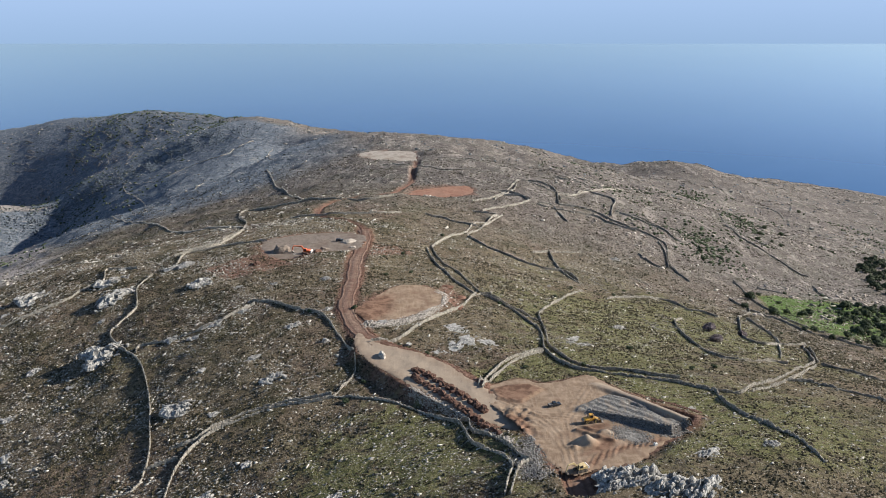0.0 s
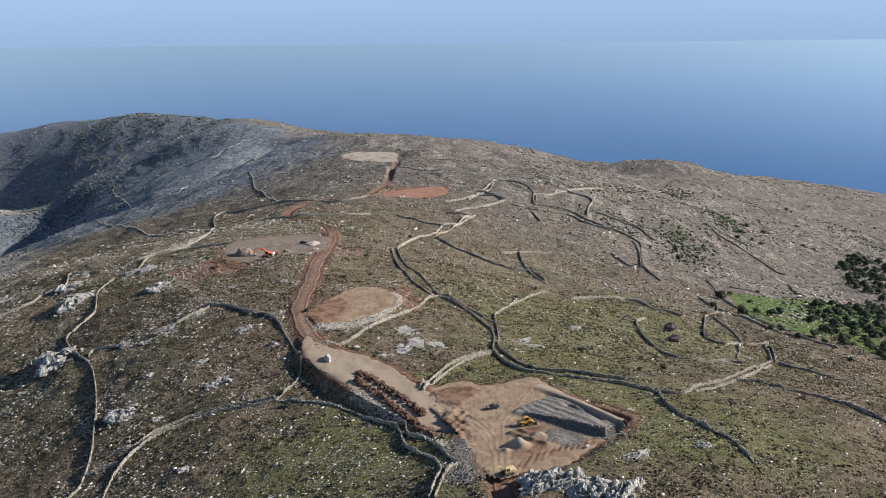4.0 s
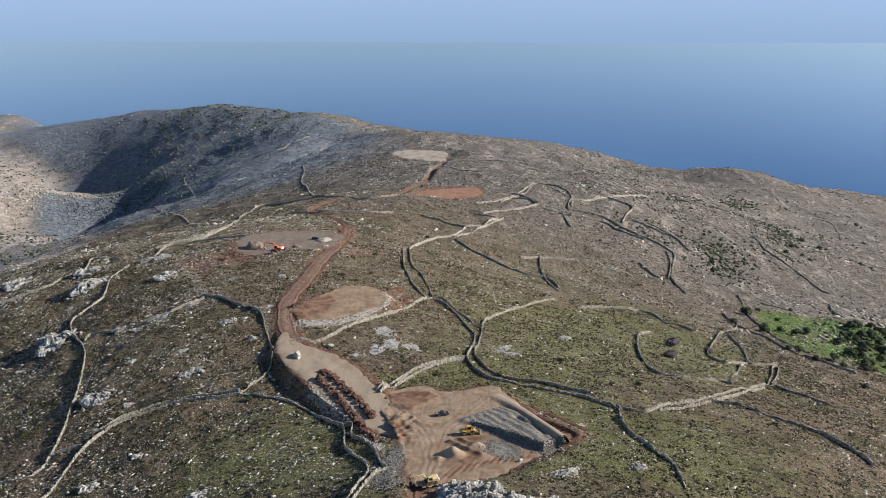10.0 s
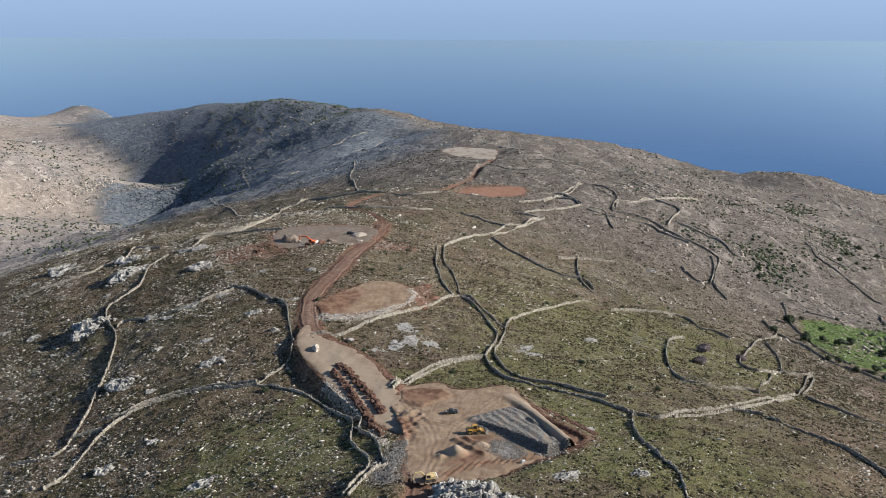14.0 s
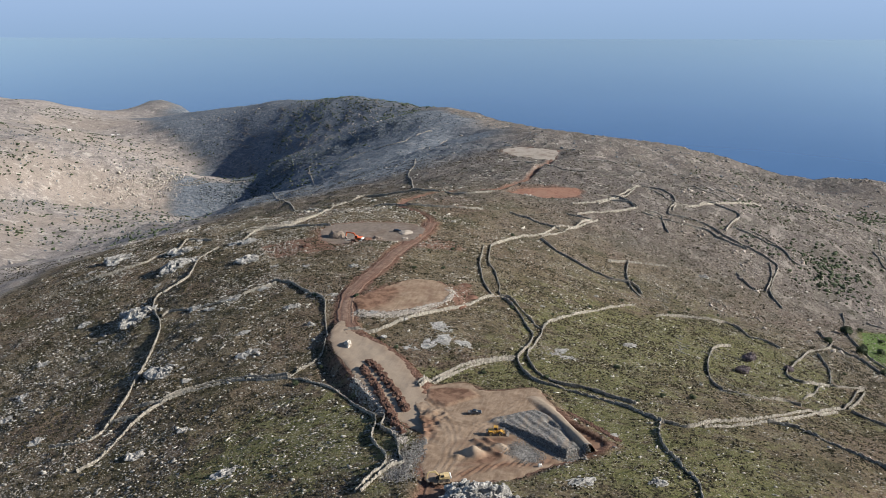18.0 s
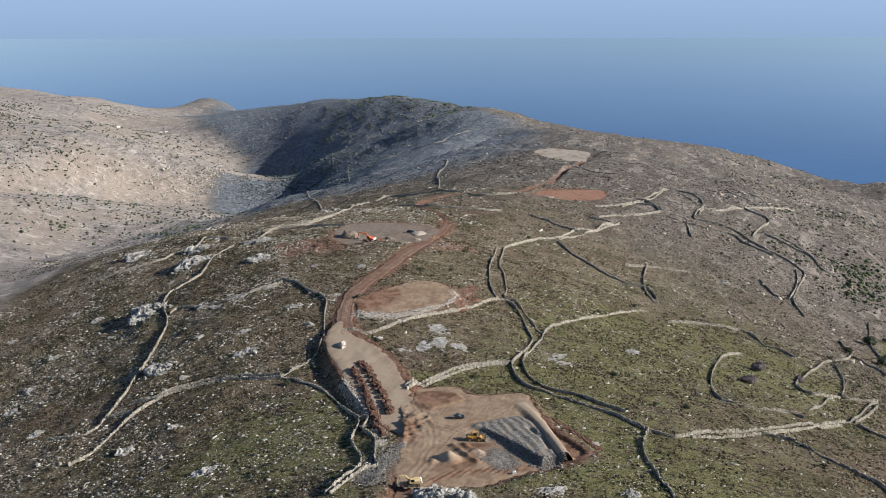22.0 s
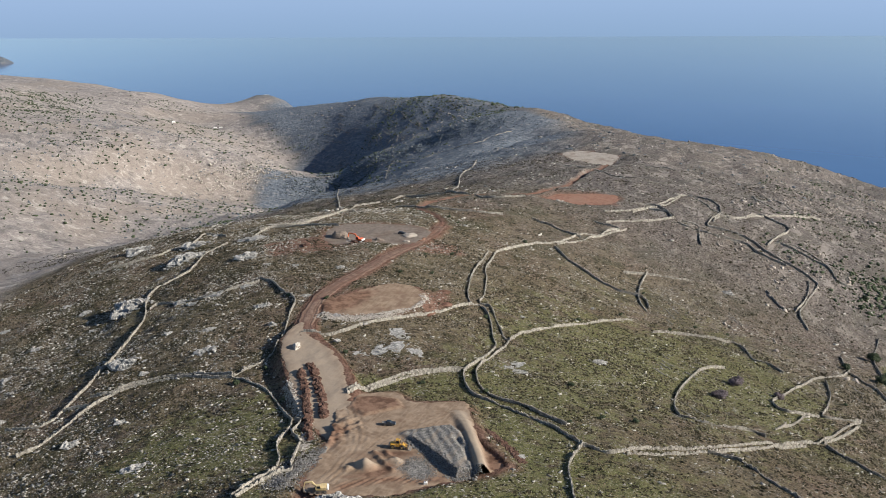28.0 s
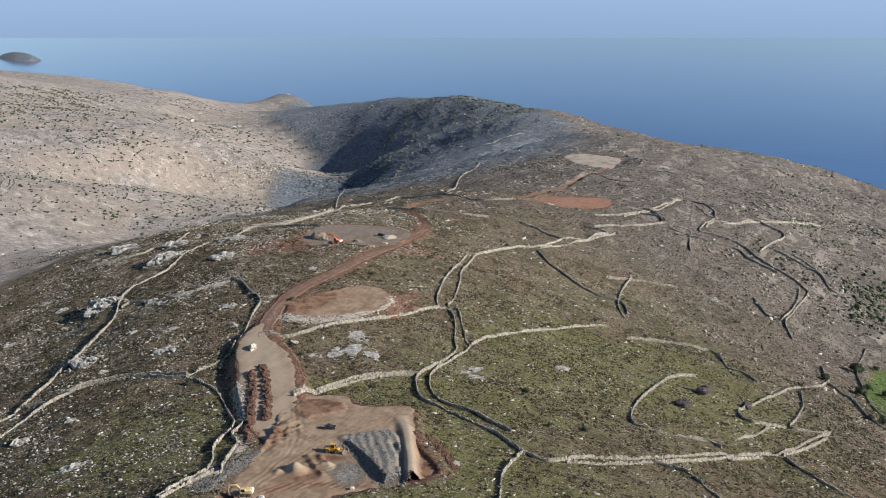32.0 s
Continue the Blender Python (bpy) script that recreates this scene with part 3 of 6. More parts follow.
def zones(x, y):
    """Where grass, bare rock, dug soil and haze-blue dense scrub lie."""
    n = 0.5 + 0.5 * value_noise(x, y, 45, 7)
    grass = 0.78 * blob(x, y, 115, 470, 100, 130) + 0.8 * blob(x, y, 100, 290, 75, 40) + 0.62 * blob(x, y, -15, 272, 55, 45) + 0.5 * blob(x, y, 60, 360, 30, 25)
    grass += 0.5 * blob(x, y, 20, 345, 22, 14) + 0.3 * blob(x, y, -15, 305, 30, 30) + 0.5 * blob(x, y, 165, 480, 25, 40) + 0.3 * blob(x, y, -150, 400, 60, 50)
    grass = np.clip(grass * (0.75 + 0.6 * n), 0, 0.78)
    for name in ("meadow", "meadow_b"):
        grass = np.maximum(grass, np.clip(0.5 - edge_distance(x, y, FIELDS[name]) / 8, 0, 1))
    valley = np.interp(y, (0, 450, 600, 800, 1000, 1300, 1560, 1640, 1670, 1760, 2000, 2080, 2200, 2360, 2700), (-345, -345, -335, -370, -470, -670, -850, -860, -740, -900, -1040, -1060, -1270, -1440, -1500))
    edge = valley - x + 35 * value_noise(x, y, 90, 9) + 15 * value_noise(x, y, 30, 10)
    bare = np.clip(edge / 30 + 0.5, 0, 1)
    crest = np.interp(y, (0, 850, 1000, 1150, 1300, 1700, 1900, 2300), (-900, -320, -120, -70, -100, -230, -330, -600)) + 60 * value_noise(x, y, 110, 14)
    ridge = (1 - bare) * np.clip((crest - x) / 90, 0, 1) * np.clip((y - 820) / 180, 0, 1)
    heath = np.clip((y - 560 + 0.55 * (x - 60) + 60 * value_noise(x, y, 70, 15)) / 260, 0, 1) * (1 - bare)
    # islet and headland take the haze-blue scrub colour to look distant
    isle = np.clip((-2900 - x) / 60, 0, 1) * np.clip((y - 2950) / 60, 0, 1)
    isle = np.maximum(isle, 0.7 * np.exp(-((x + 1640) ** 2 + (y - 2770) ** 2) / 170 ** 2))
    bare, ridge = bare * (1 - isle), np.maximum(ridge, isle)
    soil = np.zeros_like(x)
    for name, spread in (("main", 7), ("strip", 6), ("mid", 7), ("upper", 10), ("red", 6), ("white", 5)):
        soil = np.maximum(soil, np.clip(1 - (edge_distance(x, y, PADS[name][0]) + 2.5 * value_noise(x, y, 5, 11)) / spread, 0, 1))
    for outline in ([(-140.3, 508.4), (-128.1, 515.4), (-116.0, 522.9), (-102.3, 527.0), (-89.8, 506.0), (-102.6, 493.1), (-122.6, 488.3)], [(-43.6, 524.1), (-43.8, 548.9), (-36.5, 556.0), (-27.5, 557.4), (-20.6, 545.4), (-31.0, 536.6)], [(-4.3, 443.2), (1.9, 460.0), (8.9, 444.9), (7.6, 427.2), (1.8, 427.1)]):
        soil = np.maximum(soil, np.clip(0.9 - (edge_distance(x, y, outline) + 1.5 * value_noise(x, y, 5, 11)) / 4, 0, 1))
    for line, level, width in LANES:
        d, at = line_distance(x, y, line)
        soil = np.maximum(soil, np.clip(1 - (d - width - 0.5 + 1.2 * value_noise(x, y, 4, 12)) / 3.0, 0, 1))
    return {"grass": grass, "bare": bare, "soil": soil, "hazy_scrub": ridge, "heath": heath}


FIELDS = {"meadow": [(233, 638), (263, 658), (294, 670), (320, 677), (341, 674), (367, 662), (289, 504), (278, 531), (262, 538), (248, 540), (232, 547), (225, 580)], "meadow_b": [(302, 560), (322, 571), (289, 504), (281, 523)]}
build_ground()

# ---- sea ----
sea_n = 64
sea_v = [(0, 0, 0)] + [(60000 * math.cos(a), 60000 * math.sin(a), 0) for a in np.linspace(0, 2 * math.pi, sea_n, endpoint=False)]
sea = mesh_object("water", sea_v, [(0, 1 + k, 1 + (k + 1) % sea_n) for k in range(sea_n)], M_SEA)
tagged(sea, "calm deep blue sea under haze", "sea", kind="structure")


# ---- roads and levelled pads ----
def lane_mesh(name, line, level, width, material, label, lift):
    q = np.array(line)
    t = np.gradient(q, axis=0)
    t /= np.linalg.norm(t, axis=1)[:, None]
    side = np.c_[t[:, 1], -t[:, 0]]
    verts, faces = [], []
    across = (-1.0, -0.86, -0.68, -0.55, -0.42, -0.2, 0.0, 0.2, 0.42, 0.55, 0.68, 0.86, 1.0)
    dip = (-0.5, 0.22, 0.08, -0.14, 0.05, 0.1, 0.14, 0.1, 0.05, -0.14, 0.08, 0.22, -0.5)
    for k in range(len(q)):
        w = width * (1 + 0.12 * math.sin(k * 0.7) + 0.08 * math.sin(k * 1.9))
        for a, d in zip(across, dip):
            verts.append((q[k, 0] + side[k, 0] * a * w, q[k, 1] + side[k, 1] * a * w, level[k] + lift + d))
    n = len(across)
    on_pad = np.minimum(edge_distance(q[:, 0], q[:, 1], PADS["main"][0]), edge_distance(q[:, 0], q[:, 1], PADS["strip"][0]) - 2.5) < -2.0
    for k in range(len(q) - 1):
        if on_pad[k] and on_pad[k + 1]:
            continue
        for j in range(n - 1):
            i = k * n + j
            faces.append((i, i + 1, i + n + 1, i + n))
    ob = mesh_object(name, verts, faces, material, smooth=True)
    ob.data.attributes.new("across", "FLOAT", "POINT").data.foreach_set("value", np.tile(np.array(across, np.float32), len(q)))
    return tagged(ob, label, "road", kind="structure")


lane_mesh("road", *LANES[0], M_ROAD, "freshly cut reddish dirt road with wheel ruts", 0.12)
lane_mesh("track", *LANES[1], M_RED, "narrow red dirt track over the crest", 0.18)


GRAVEL = [(48.1, 302.1), (50.4, 306.7), (57.7, 312.7), (63.5, 316.3), (68.9, 312.0), (76.4, 300.7), (84.5, 284.0), (79.3, 280.1), (72.8, 285.2), (64.0, 292.9), (54.7, 299.6)]
PATCH = [(60.6, 278.4), (61.0, 286.4), (65.3, 287.1), (70.7, 280.5), (69.7, 275.8), (65.4, 274.5)]
PIT = [(65.3, 285.0), (67.5, 287.2), (71.9, 283.4), (73.2, 278.2), (70.1, 278.6)]
BERM = [(60.6, 328.8), (66.8, 320.2), (72.9, 309.7), (79.4, 298.0), (86.0, 285.6)]
RED_FIELD = [(74.5, 313.9), (76.2, 320.0), (93.8, 302.1), (90.3, 290.2), (86.3, 291.3)]
PLATEAU = [(20.5, 316.4), (18.9, 326.5), (25.3, 330.9), (34.6, 331.9), (40.0, 325.4), (29.9, 312.2)]
FRONT = [(47.9, 256.0), (53.6, 262.8), (60.9, 269.5), (67.5, 270.8), (75.0, 276.3), (75.5, 280.2), (70.0, 274.6), (62.0, 274.0), (52.0, 268.0), (47.0, 262.0)]
CONES = [((49.2, 275.6), 3.2, 3.6), ((57.0, 282.6), 1.7, 2.3), ((55.2, 281.6), 1.6, 1.9), ((44.6, 272.0), 1.0, 2.0)]
SPURS = [([(47.1, 285.8), (53.3, 280.6), (58.5, 276.6)], 1.0), ([(50.1, 288.3), (53.2, 285.1), (56.0, 284.4)], 0.9)]
TRACKS = [ROAD[:9], [(42, 262), (44, 280), (45, 296), (52, 312), (58, 326)], [(43, 268), (38, 290), (30, 304), (20, 318)], [(27, 306), (37, 300), (46, 298)], [(43, 290), (50, 292), (54, 293)], [(46, 300), (52, 297), (60, 290)]]


def yard_relief(x, y):
    """Heaps, banks and the dug pit of the works yard, above its plane."""
    g = edge_distance(x, y, GRAVEL)
    along = np.clip((x - 47) / 33, 0, 1)
    z = np.clip(0.2 - g / 1.6, 0, 1) * (0.5 + 2.3 * along) + np.clip(-g / 3, 0, 1) * 0.18 * np.sin((x * 0.8 + y * 0.6) * 2.1 + 2 * value_noise(x, y, 4, 35))
    z += np.clip(0.4 - edge_distance(x, y, PATCH) / 1.2, 0, 1) * 0.35 * value_noise(x, y, 1.5, 36)
    p = edge_distance(x, y, PIT)
    z -= np.clip(-p / 1.2 + 0.4, 0, 1) * 3.4
    d, at = line_distance(x, y, BERM)
    z = np.maximum(z, (0.35 + 0.85 * at) * np.clip(1.45 - d / 2.3, 0, 1))
    d, at = line_distance(x, y, [(70, 305), (76, 298), (80, 290)])
    z -= 1.3 * np.exp(-(d / 1.2) ** 2)
    for line, h in SPURS:
        d, at = line_distance(x, y, line)
        z += h * np.exp(-(d / 0.9) ** 2) * (1 + 0.4 * value_noise(x, y, 2, 37))
    d, at = line_distance(x, y, [(54, 297), (62, 290), (69, 283.5)])
    z -= 1.1 * np.exp(-(d / 1.3) ** 2)
    for (cx, cy), h, r in CONES:
        z = np.maximum(z, z * 0.4 + h * np.clip(1.15 - np.hypot(x - cx, y - cy) * (1 + 0.25 * value_noise(x, y, 2.1, 38)) / r, 0, 1))
    z += 0.6 * np.clip(0.3 - edge_distance(x, y, PLATEAU) / 1.3, 0, 1)
    z -= 1.1 * np.clip(0.5 - edge_distance(x, y, RED_FIELD) / 1.6, 0, 1)
    z += 0.22 * np.clip(0.5 - edge_distance(x, y, FRONT) / 1.5, 0, 1) * np.sin(x * 3.1 - y * 1.2 + value_noise(x, y, 3, 39))
    for line in TRACKS:
        d, at = line_distance(x, y, line)
        z += 0.07 * np.cos(d * 2.9) * np.clip(1.2 - d / 4, 0, 1)
    z += np.clip((35 - x) / 5, 0, 1) * np.clip((312 - y) / 6, 0, 1) * (0.7 * value_noise(x, y, 2.1, 45) + 0.4 * value_noise(x, y, 0.9, 46))
    return z + 0.07 * value_noise(x, y, 1.7, 31) + 0.10 * value_noise(x, y, 5, 32)


def plain_relief(x, y):
    return 0.10 * value_noise(x, y, 1.6, 33) + 0.2 * value_noise(x, y, 6, 34)


def yard_z(x, y):
    x, y = np.array([float(x)]), np.array([float(y)])
    return float((plane_z(PLANES["main"], x, y) + yard_relief(x, y))[0]) + 0.12


def pad_z(key, x, y, lift=0.12):
    x, y = np.array([float(x)]), np.array([float(y)])
    return float((plane_z(PLANES[key], x, y) + plain_relief(x, y))[0]) + lift


def earthwork(name, key, material, label, relief=plain_relief, step=0.9, lift=0.12, marks=()):
    """A levelled piece of ground as a fine uneven sheet with a ragged edge."""
    outline = smooth_line(PADS[key][0], 2.5, closed=True)
    q = np.array(outline)
    gx, gy = np.meshgrid(np.arange(q[:, 0].min() - 3, q[:, 0].max() + 3, step), np.arange(q[:, 1].min() - 3, q[:, 1].max() + 3, step))
    gx = gx + 0.3 * step * value_noise(gx, gy, 1.1, 41)
    gy = gy + 0.3 * step * value_noise(gx, gy, 1.1, 42)
    e = edge_distance(gx, gy, outline) + 0.9 * value_noise(gx, gy, 3.1, 43)
    gz = plane_z(PLANES[key], gx, gy) + relief(gx, gy) + lift
    gz = gz - np.clip(e + 0.2, 0, 2) * 0.35
    m, n = gx.shape
    i = np.arange(m * n).reshape(m, n)
    f = np.stack([i[:-1, :-1], i[:-1, 1:], i[1:, 1:], i[1:, :-1]], -1).reshape(-1, 4)
    keep = (e.ravel()[f] < 0.8).all(1)
    used, inv = np.unique(f[keep], return_inverse=True)
    co = np.stack([gx.ravel(), gy.ravel(), gz.ravel()], -1)[used]
    ob = mesh_object(name, co, inv.reshape(-1, 4).tolist(), material, smooth=True)
    for mark, outlines, spread in marks:
        v = np.zeros(len(co))
        for o in outlines:
            v = np.maximum(v, np.clip(0.5 - (edge_distance(co[:, 0], co[:, 1], o) + 0.8 * value_noise(co[:, 0], co[:, 1], 2.3, 44)) / spread, 0, 1))
        ob.data.attributes.new(mark, "FLOAT", "POINT").data.foreach_set("value", v.astype(np.float32))
    return tagged(ob, label, "ground", kind="structure")


def ring(c, r):
    return [(c[0] + r * math.cos(a), c[1] + r * math.sin(a)) for a in np.linspace(0, 2 * math.pi, 12, endpoint=False)]


earthwork("works_yard", "main", M_WORKS, "brown earth works yard with gravel, banks and a pit", yard_relief, 0.6,
          marks=(("gravel", [GRAVEL, PATCH], 1.2), ("pale", [ring(c, r) for c, h, r in CONES[:3]] + [[(59, 330), (63.5, 330.5), (84, 296), (88, 286), (84.5, 284.5), (77, 299)]], 1.5), ("red", [PLATEAU, RED_FIELD, FRONT, [(46, 266), (58, 270), (60, 278), (55, 281), (50, 271)], [(58, 290), (52, 290), (48, 285), (55, 284)], [(18, 304), (30, 300), (33, 284), (27, 284)]], 4)))
earthwork("road_terrace", "strip", M_WORKS, "flat beaten earth terrace beside the road", lift=0.2, step=0.8, marks=(("pale", [PADS["strip"][0]], 9),))
earthwork("middle_terrace", "mid", M_WORKS, "pale sandy building platform cut into the slope", marks=(("red", [[(-46, 402), (-34, 398), (-24, 412), (-26, 436), (-42, 430)]], 6),))
earthwork("upper_terrace", "upper", M_GREYPAD, "grey-brown building platform on the crest")
earthwork("red_terrace", "red", M_REDPAD, "red earth building platform on the far slope", step=1.6)
earthwork("white_terrace", "white", M_WHITE, "pale rubble building platform on the far ridge", step=2.0)


# ---- dry stone walls ----
def stone_wall(points, height=1.15, width=0.75, block=0.95, label="", category="stone wall"):
    """Uneven courses of rough stones, with gaps and fallen stones at the foot."""
    line = smooth_line(points, block)
    q = np.array(line)
    z = ground(q[:, 0], q[:, 1])
    rnd = random.Random(int(abs(q[0, 0] * 13 + q[0, 1] * 7)))
    verts, faces = [], []

    def stone(cx, cy, cz, tx, ty, e, w, h):
        b = len(verts)
        lean = rnd.uniform(-0.12, 0.12)
        for dz in (0, 1):
            for sx, sy in ((-1, -1), (1, -1), (1, 1), (-1, 1)):
                jx, jy = sx * e * rnd.uniform(0.65, 1.05) * (1 - 0.2 * dz), sy * w / 2 * rnd.uniform(0.65, 1.1) * (1 - 0.2 * dz) + lean * dz
                verts.append((cx + tx * jx - ty * jy, cy + ty * jx + tx * jy, cz + dz * h * rnd.uniform(0.7, 1.15)))
        faces.extend([(b + 4, b + 5, b + 6, b + 7), (b, b + 1, b + 5, b + 4), (b + 1, b + 2, b + 6, b + 5), (b + 2, b + 3, b + 7, b + 6), (b + 3, b, b + 4, b + 7)])

    worn = 1.0
    for k in range(len(q) - 1):
        (ax, ay), (bx, by) = q[k], q[k + 1]
        l = math.hypot(bx - ax, by - ay) or 1
        tx, ty = (bx - ax) / l, (by - ay) / l
        worn = min(1.15, max(0.45, worn + rnd.uniform(-0.13, 0.13) + (0.95 - worn) * 0.06))
        rows = 2 if block < 1.5 else 1
        zk = (z[k] + z[k + 1]) / 2
        for r in range(rows):
            if r and rnd.random() > worn * 0.95:
                continue
            stone((ax + bx) / 2 + rnd.uniform(-0.1, 0.1), (ay + by) / 2 + rnd.uniform(-0.1, 0.1), zk + height * worn * 0.55 * r - 0.2 * (r == 0), tx, ty, l * rnd.uniform(0.55, 0.8), width * (1.0 - 0.25 * r) * rnd.uniform(0.75, 1.2), height * worn * rnd.uniform(0.52, 0.68) + 0.2 * (r == 0))
        if rnd.random() < 0.35:
            d = rnd.choice((-1, 1)) * width * rnd.uniform(0.6, 1.5)
            stone(ax - ty * d, ay + tx * d, z[k] - 0.05, tx, ty, rnd.uniform(0.12, 0.3), rnd.uniform(0.2, 0.5), rnd.uniform(0.12, 0.32))
    ob = mesh_object("stone_wall", verts, faces, M_WALL)
    return tagged(ob, label, category, "dry stone field walls")


stone_wall([(-174.2, 517.3), (-177.9, 500.2), (-170.0, 471.6), (-173.9, 458.4), (-175.2, 443.3), (-162.1, 420.9), (-147.7, 403.0), (-139.0, 385.8), (-128.7, 359.2), (-122.5, 338.8), (-117.0, 319.5), (-115.7, 306.0), (-118.2, 297.6), (-135.3, 294.3)], 1.3, 0.6, 0.6, label="dry stone wall round an upper field")
stone_wall([(-262.6, 484.7), (-246.4, 490.2), (-231.7, 498.1), (-222.1, 505.3), (-216.6, 516.4), (-206.9, 524.1), (-211.0, 543.3), (-190.7, 539.1)], 1.3, 0.6, 0.6, label="twin dry stone wall edging an old mule lane")
stone_wall([(-163.2, 529.3), (-162.1, 550.6), (-148.1, 559.8), (-139.2, 577.7), (-136.3, 600.7)], 1.3, 0.6, 0.6, label="dry stone wall along the crest of the hill")
stone_wall([(-159.8, 549.8), (-141.6, 553.5), (-109.0, 554.6)], 1.3, 0.6, 0.6, label="dry stone wall along the crest of the hill")
stone_wall([(-169.6, 548.3), (-158.3, 559.1), (-143.3, 579.6), (-139.6, 623.1), (-180.6, 788.0), (-143.9, 782.6), (-71.8, 718.3), (-38.2, 733.0)], 1.3, 0.6, 0.6, label="twin dry stone wall edging an old mule lane")
stone_wall([(-110.2, 639.2), (-89.6, 634.3), (-64.6, 638.4), (-45.0, 644.7), (-30.8, 653.8)], 1.35, 0.85, 1.2, label="twin dry stone wall edging an old mule lane")
stone_wall([(-99.6, 440.7), (-88.0, 435.4), (-74.0, 422.7), (-63.9, 415.5), (-57.0, 408.0), (-49.2, 388.9), (-39.3, 367.2)], 1.3, 0.6, 0.6, label="grey dry stone field wall across the scrub")
stone_wall([(-38.2, 362.1), (-37.6, 350.1), (-42.6, 339.0), (-44.8, 334.8)], 1.3, 0.6, 0.6, label="grey dry stone field wall across the scrub")
stone_wall([(-106.3, 273.4), (-102.3, 281.7), (-102.9, 299.3), (-101.5, 308.1), (-97.7, 317.6), (-90.8, 324.4), (-80.2, 329.1), (-66.4, 332.5), (-51.7, 333.4), (-43.5, 334.7), (-28.2, 329.4), (-16.2, 321.3), (-3.8, 310.1), (6.1, 300.0), (10.6, 283.0), (19.5, 270.4), (22.7, 261.2), (21.0, 253.2), (19.0, 243.3)], 1.3, 0.6, 0.6, label="grey dry stone field wall across the scrub")
stone_wall([(-108.5, 318.4), (-99.3, 320.6), (-92.1, 327.0), (-81.7, 332.2), (-67.6, 335.2), (-55.2, 335.9), (-45.6, 337.0)], 1.3, 0.6, 0.6, label="grey dry stone field wall across the scrub")
stone_wall([(-114.7, 308.7), (-109.1, 310.3), (-103.4, 311.5)], 1.3, 0.6, 0.6, label="grey dry stone field wall across the scrub")
stone_wall([(5.2, 301.5), (9.2, 301.3), (10.8, 292.4), (17.4, 287.0), (21.2, 279.4), (26.0, 267.3), (28.4, 263.4), (25.6, 260.7), (23.3, 254.8), (20.9, 242.9)], 1.3, 0.6, 0.6, label="low dry stone wall of a small pen")
stone_wall([(14.0, 327.7), (16.7, 338.9), (24.4, 354.9), (33.4, 367.2), (45.8, 377.4)], 1.3, 0.6, 0.6, label="twin dry stone wall edging an old mule lane")
stone_wall([(15.5, 326.2), (18.5, 336.9), (25.6, 352.2), (34.3, 364.3), (45.0, 373.4)], 1.3, 0.6, 0.6, label="twin dry stone wall edging an old mule lane")
stone_wall([(-11.1, 566.4), (-3.4, 520.7), (6.7, 483.7), (12.5, 468.0), (17.6, 459.7), (21.8, 461.8), (31.2, 448.7), (41.5, 424.7), (46.1, 415.6), (47.2, 399.0), (45.8, 377.4), (49.7, 365.2), (56.8, 355.1), (66.6, 351.4), (76.1, 347.5), (85.4, 343.4), (96.6, 338.6), (109.0, 329.5)], 1.3, 0.6, 0.6, label="twin dry stone wall edging an old mule lane")
stone_wall([(-7.4, 570.7), (-0.5, 532.5), (8.0, 509.7), (16.8, 480.5), (19.6, 466.2), (26.0, 465.2), (35.8, 447.4), (46.2, 427.9), (49.4, 424.4), (49.5, 402.3), (48.7, 385.1), (52.7, 371.7), (58.5, 363.0), (66.1, 357.2), (78.1, 355.9), (87.5, 350.5), (98.9, 345.0)], 1.3, 0.6, 0.6, label="twin dry stone wall edging an old mule lane")
stone_wall([(-32.2, 373.8), (-20.7, 379.7), (-11.1, 394.6), (0.9, 414.6), (9.4, 429.2), (17.6, 459.7)], 1.3, 0.6, 0.6, label="grey dry stone field wall across the scrub")
stone_wall([(-7.4, 570.7), (-1.4, 592.7), (7.0, 616.5), (16.7, 635.4), (22.5, 665.8), (32.9, 683.7), (40.3, 700.7), (44.2, 709.0), (34.1, 710.9), (23.5, 712.9)], 1.35, 0.85, 1.2, label="twin dry stone wall edging an old mule lane")
stone_wall([(17.4, 629.6), (27.1, 654.6), (35.2, 682.8), (42.9, 696.9), (48.3, 714.4)], 1.35, 0.85, 1.2, label="twin dry stone wall edging an old mule lane")
stone_wall([(-13.3, 669.8), (-0.3, 670.0), (17.7, 663.5), (25.3, 663.9)], 1.35, 0.85, 1.2, label="twin dry stone wall edging an old mule lane")
stone_wall([(17.6, 621.4), (27.7, 609.7), (40.2, 601.7), (64.2, 589.5), (83.2, 592.2), (90.9, 577.9)], 1.35, 0.85, 1.2, label="grey dry stone field wall across the scrub")
stone_wall([(49.2, 426.3), (50.8, 445.1), (63.3, 480.8), (74.7, 514.1), (87.7, 538.3)], 1.3, 0.6, 0.6, label="low tumbled terrace wall in the grass")
stone_wall([(101.5, 528.5), (115.6, 542.8), (133.7, 555.9), (144.2, 563.5), (150.9, 551.1), (156.6, 539.6), (165.1, 539.3), (172.7, 532.9)], 1.3, 0.6, 0.6, label="low tumbled terrace wall in the grass")
stone_wall([(109.0, 329.5), (108.4, 319.4), (109.5, 306.9), (113.7, 293.9), (116.8, 284.8), (121.6, 275.1), (123.0, 261.4), (123.5, 257.6)], 1.3, 0.6, 0.6, label="grey dry stone field wall across the scrub")
stone_wall([(109.0, 329.5), (115.8, 328.1), (120.1, 329.4), (130.1, 344.4), (142.7, 356.3), (151.1, 366.9), (167.2, 391.0), (190.0, 424.7)], 1.3, 0.6, 0.6, label="twin dry stone wall edging an old mule lane")
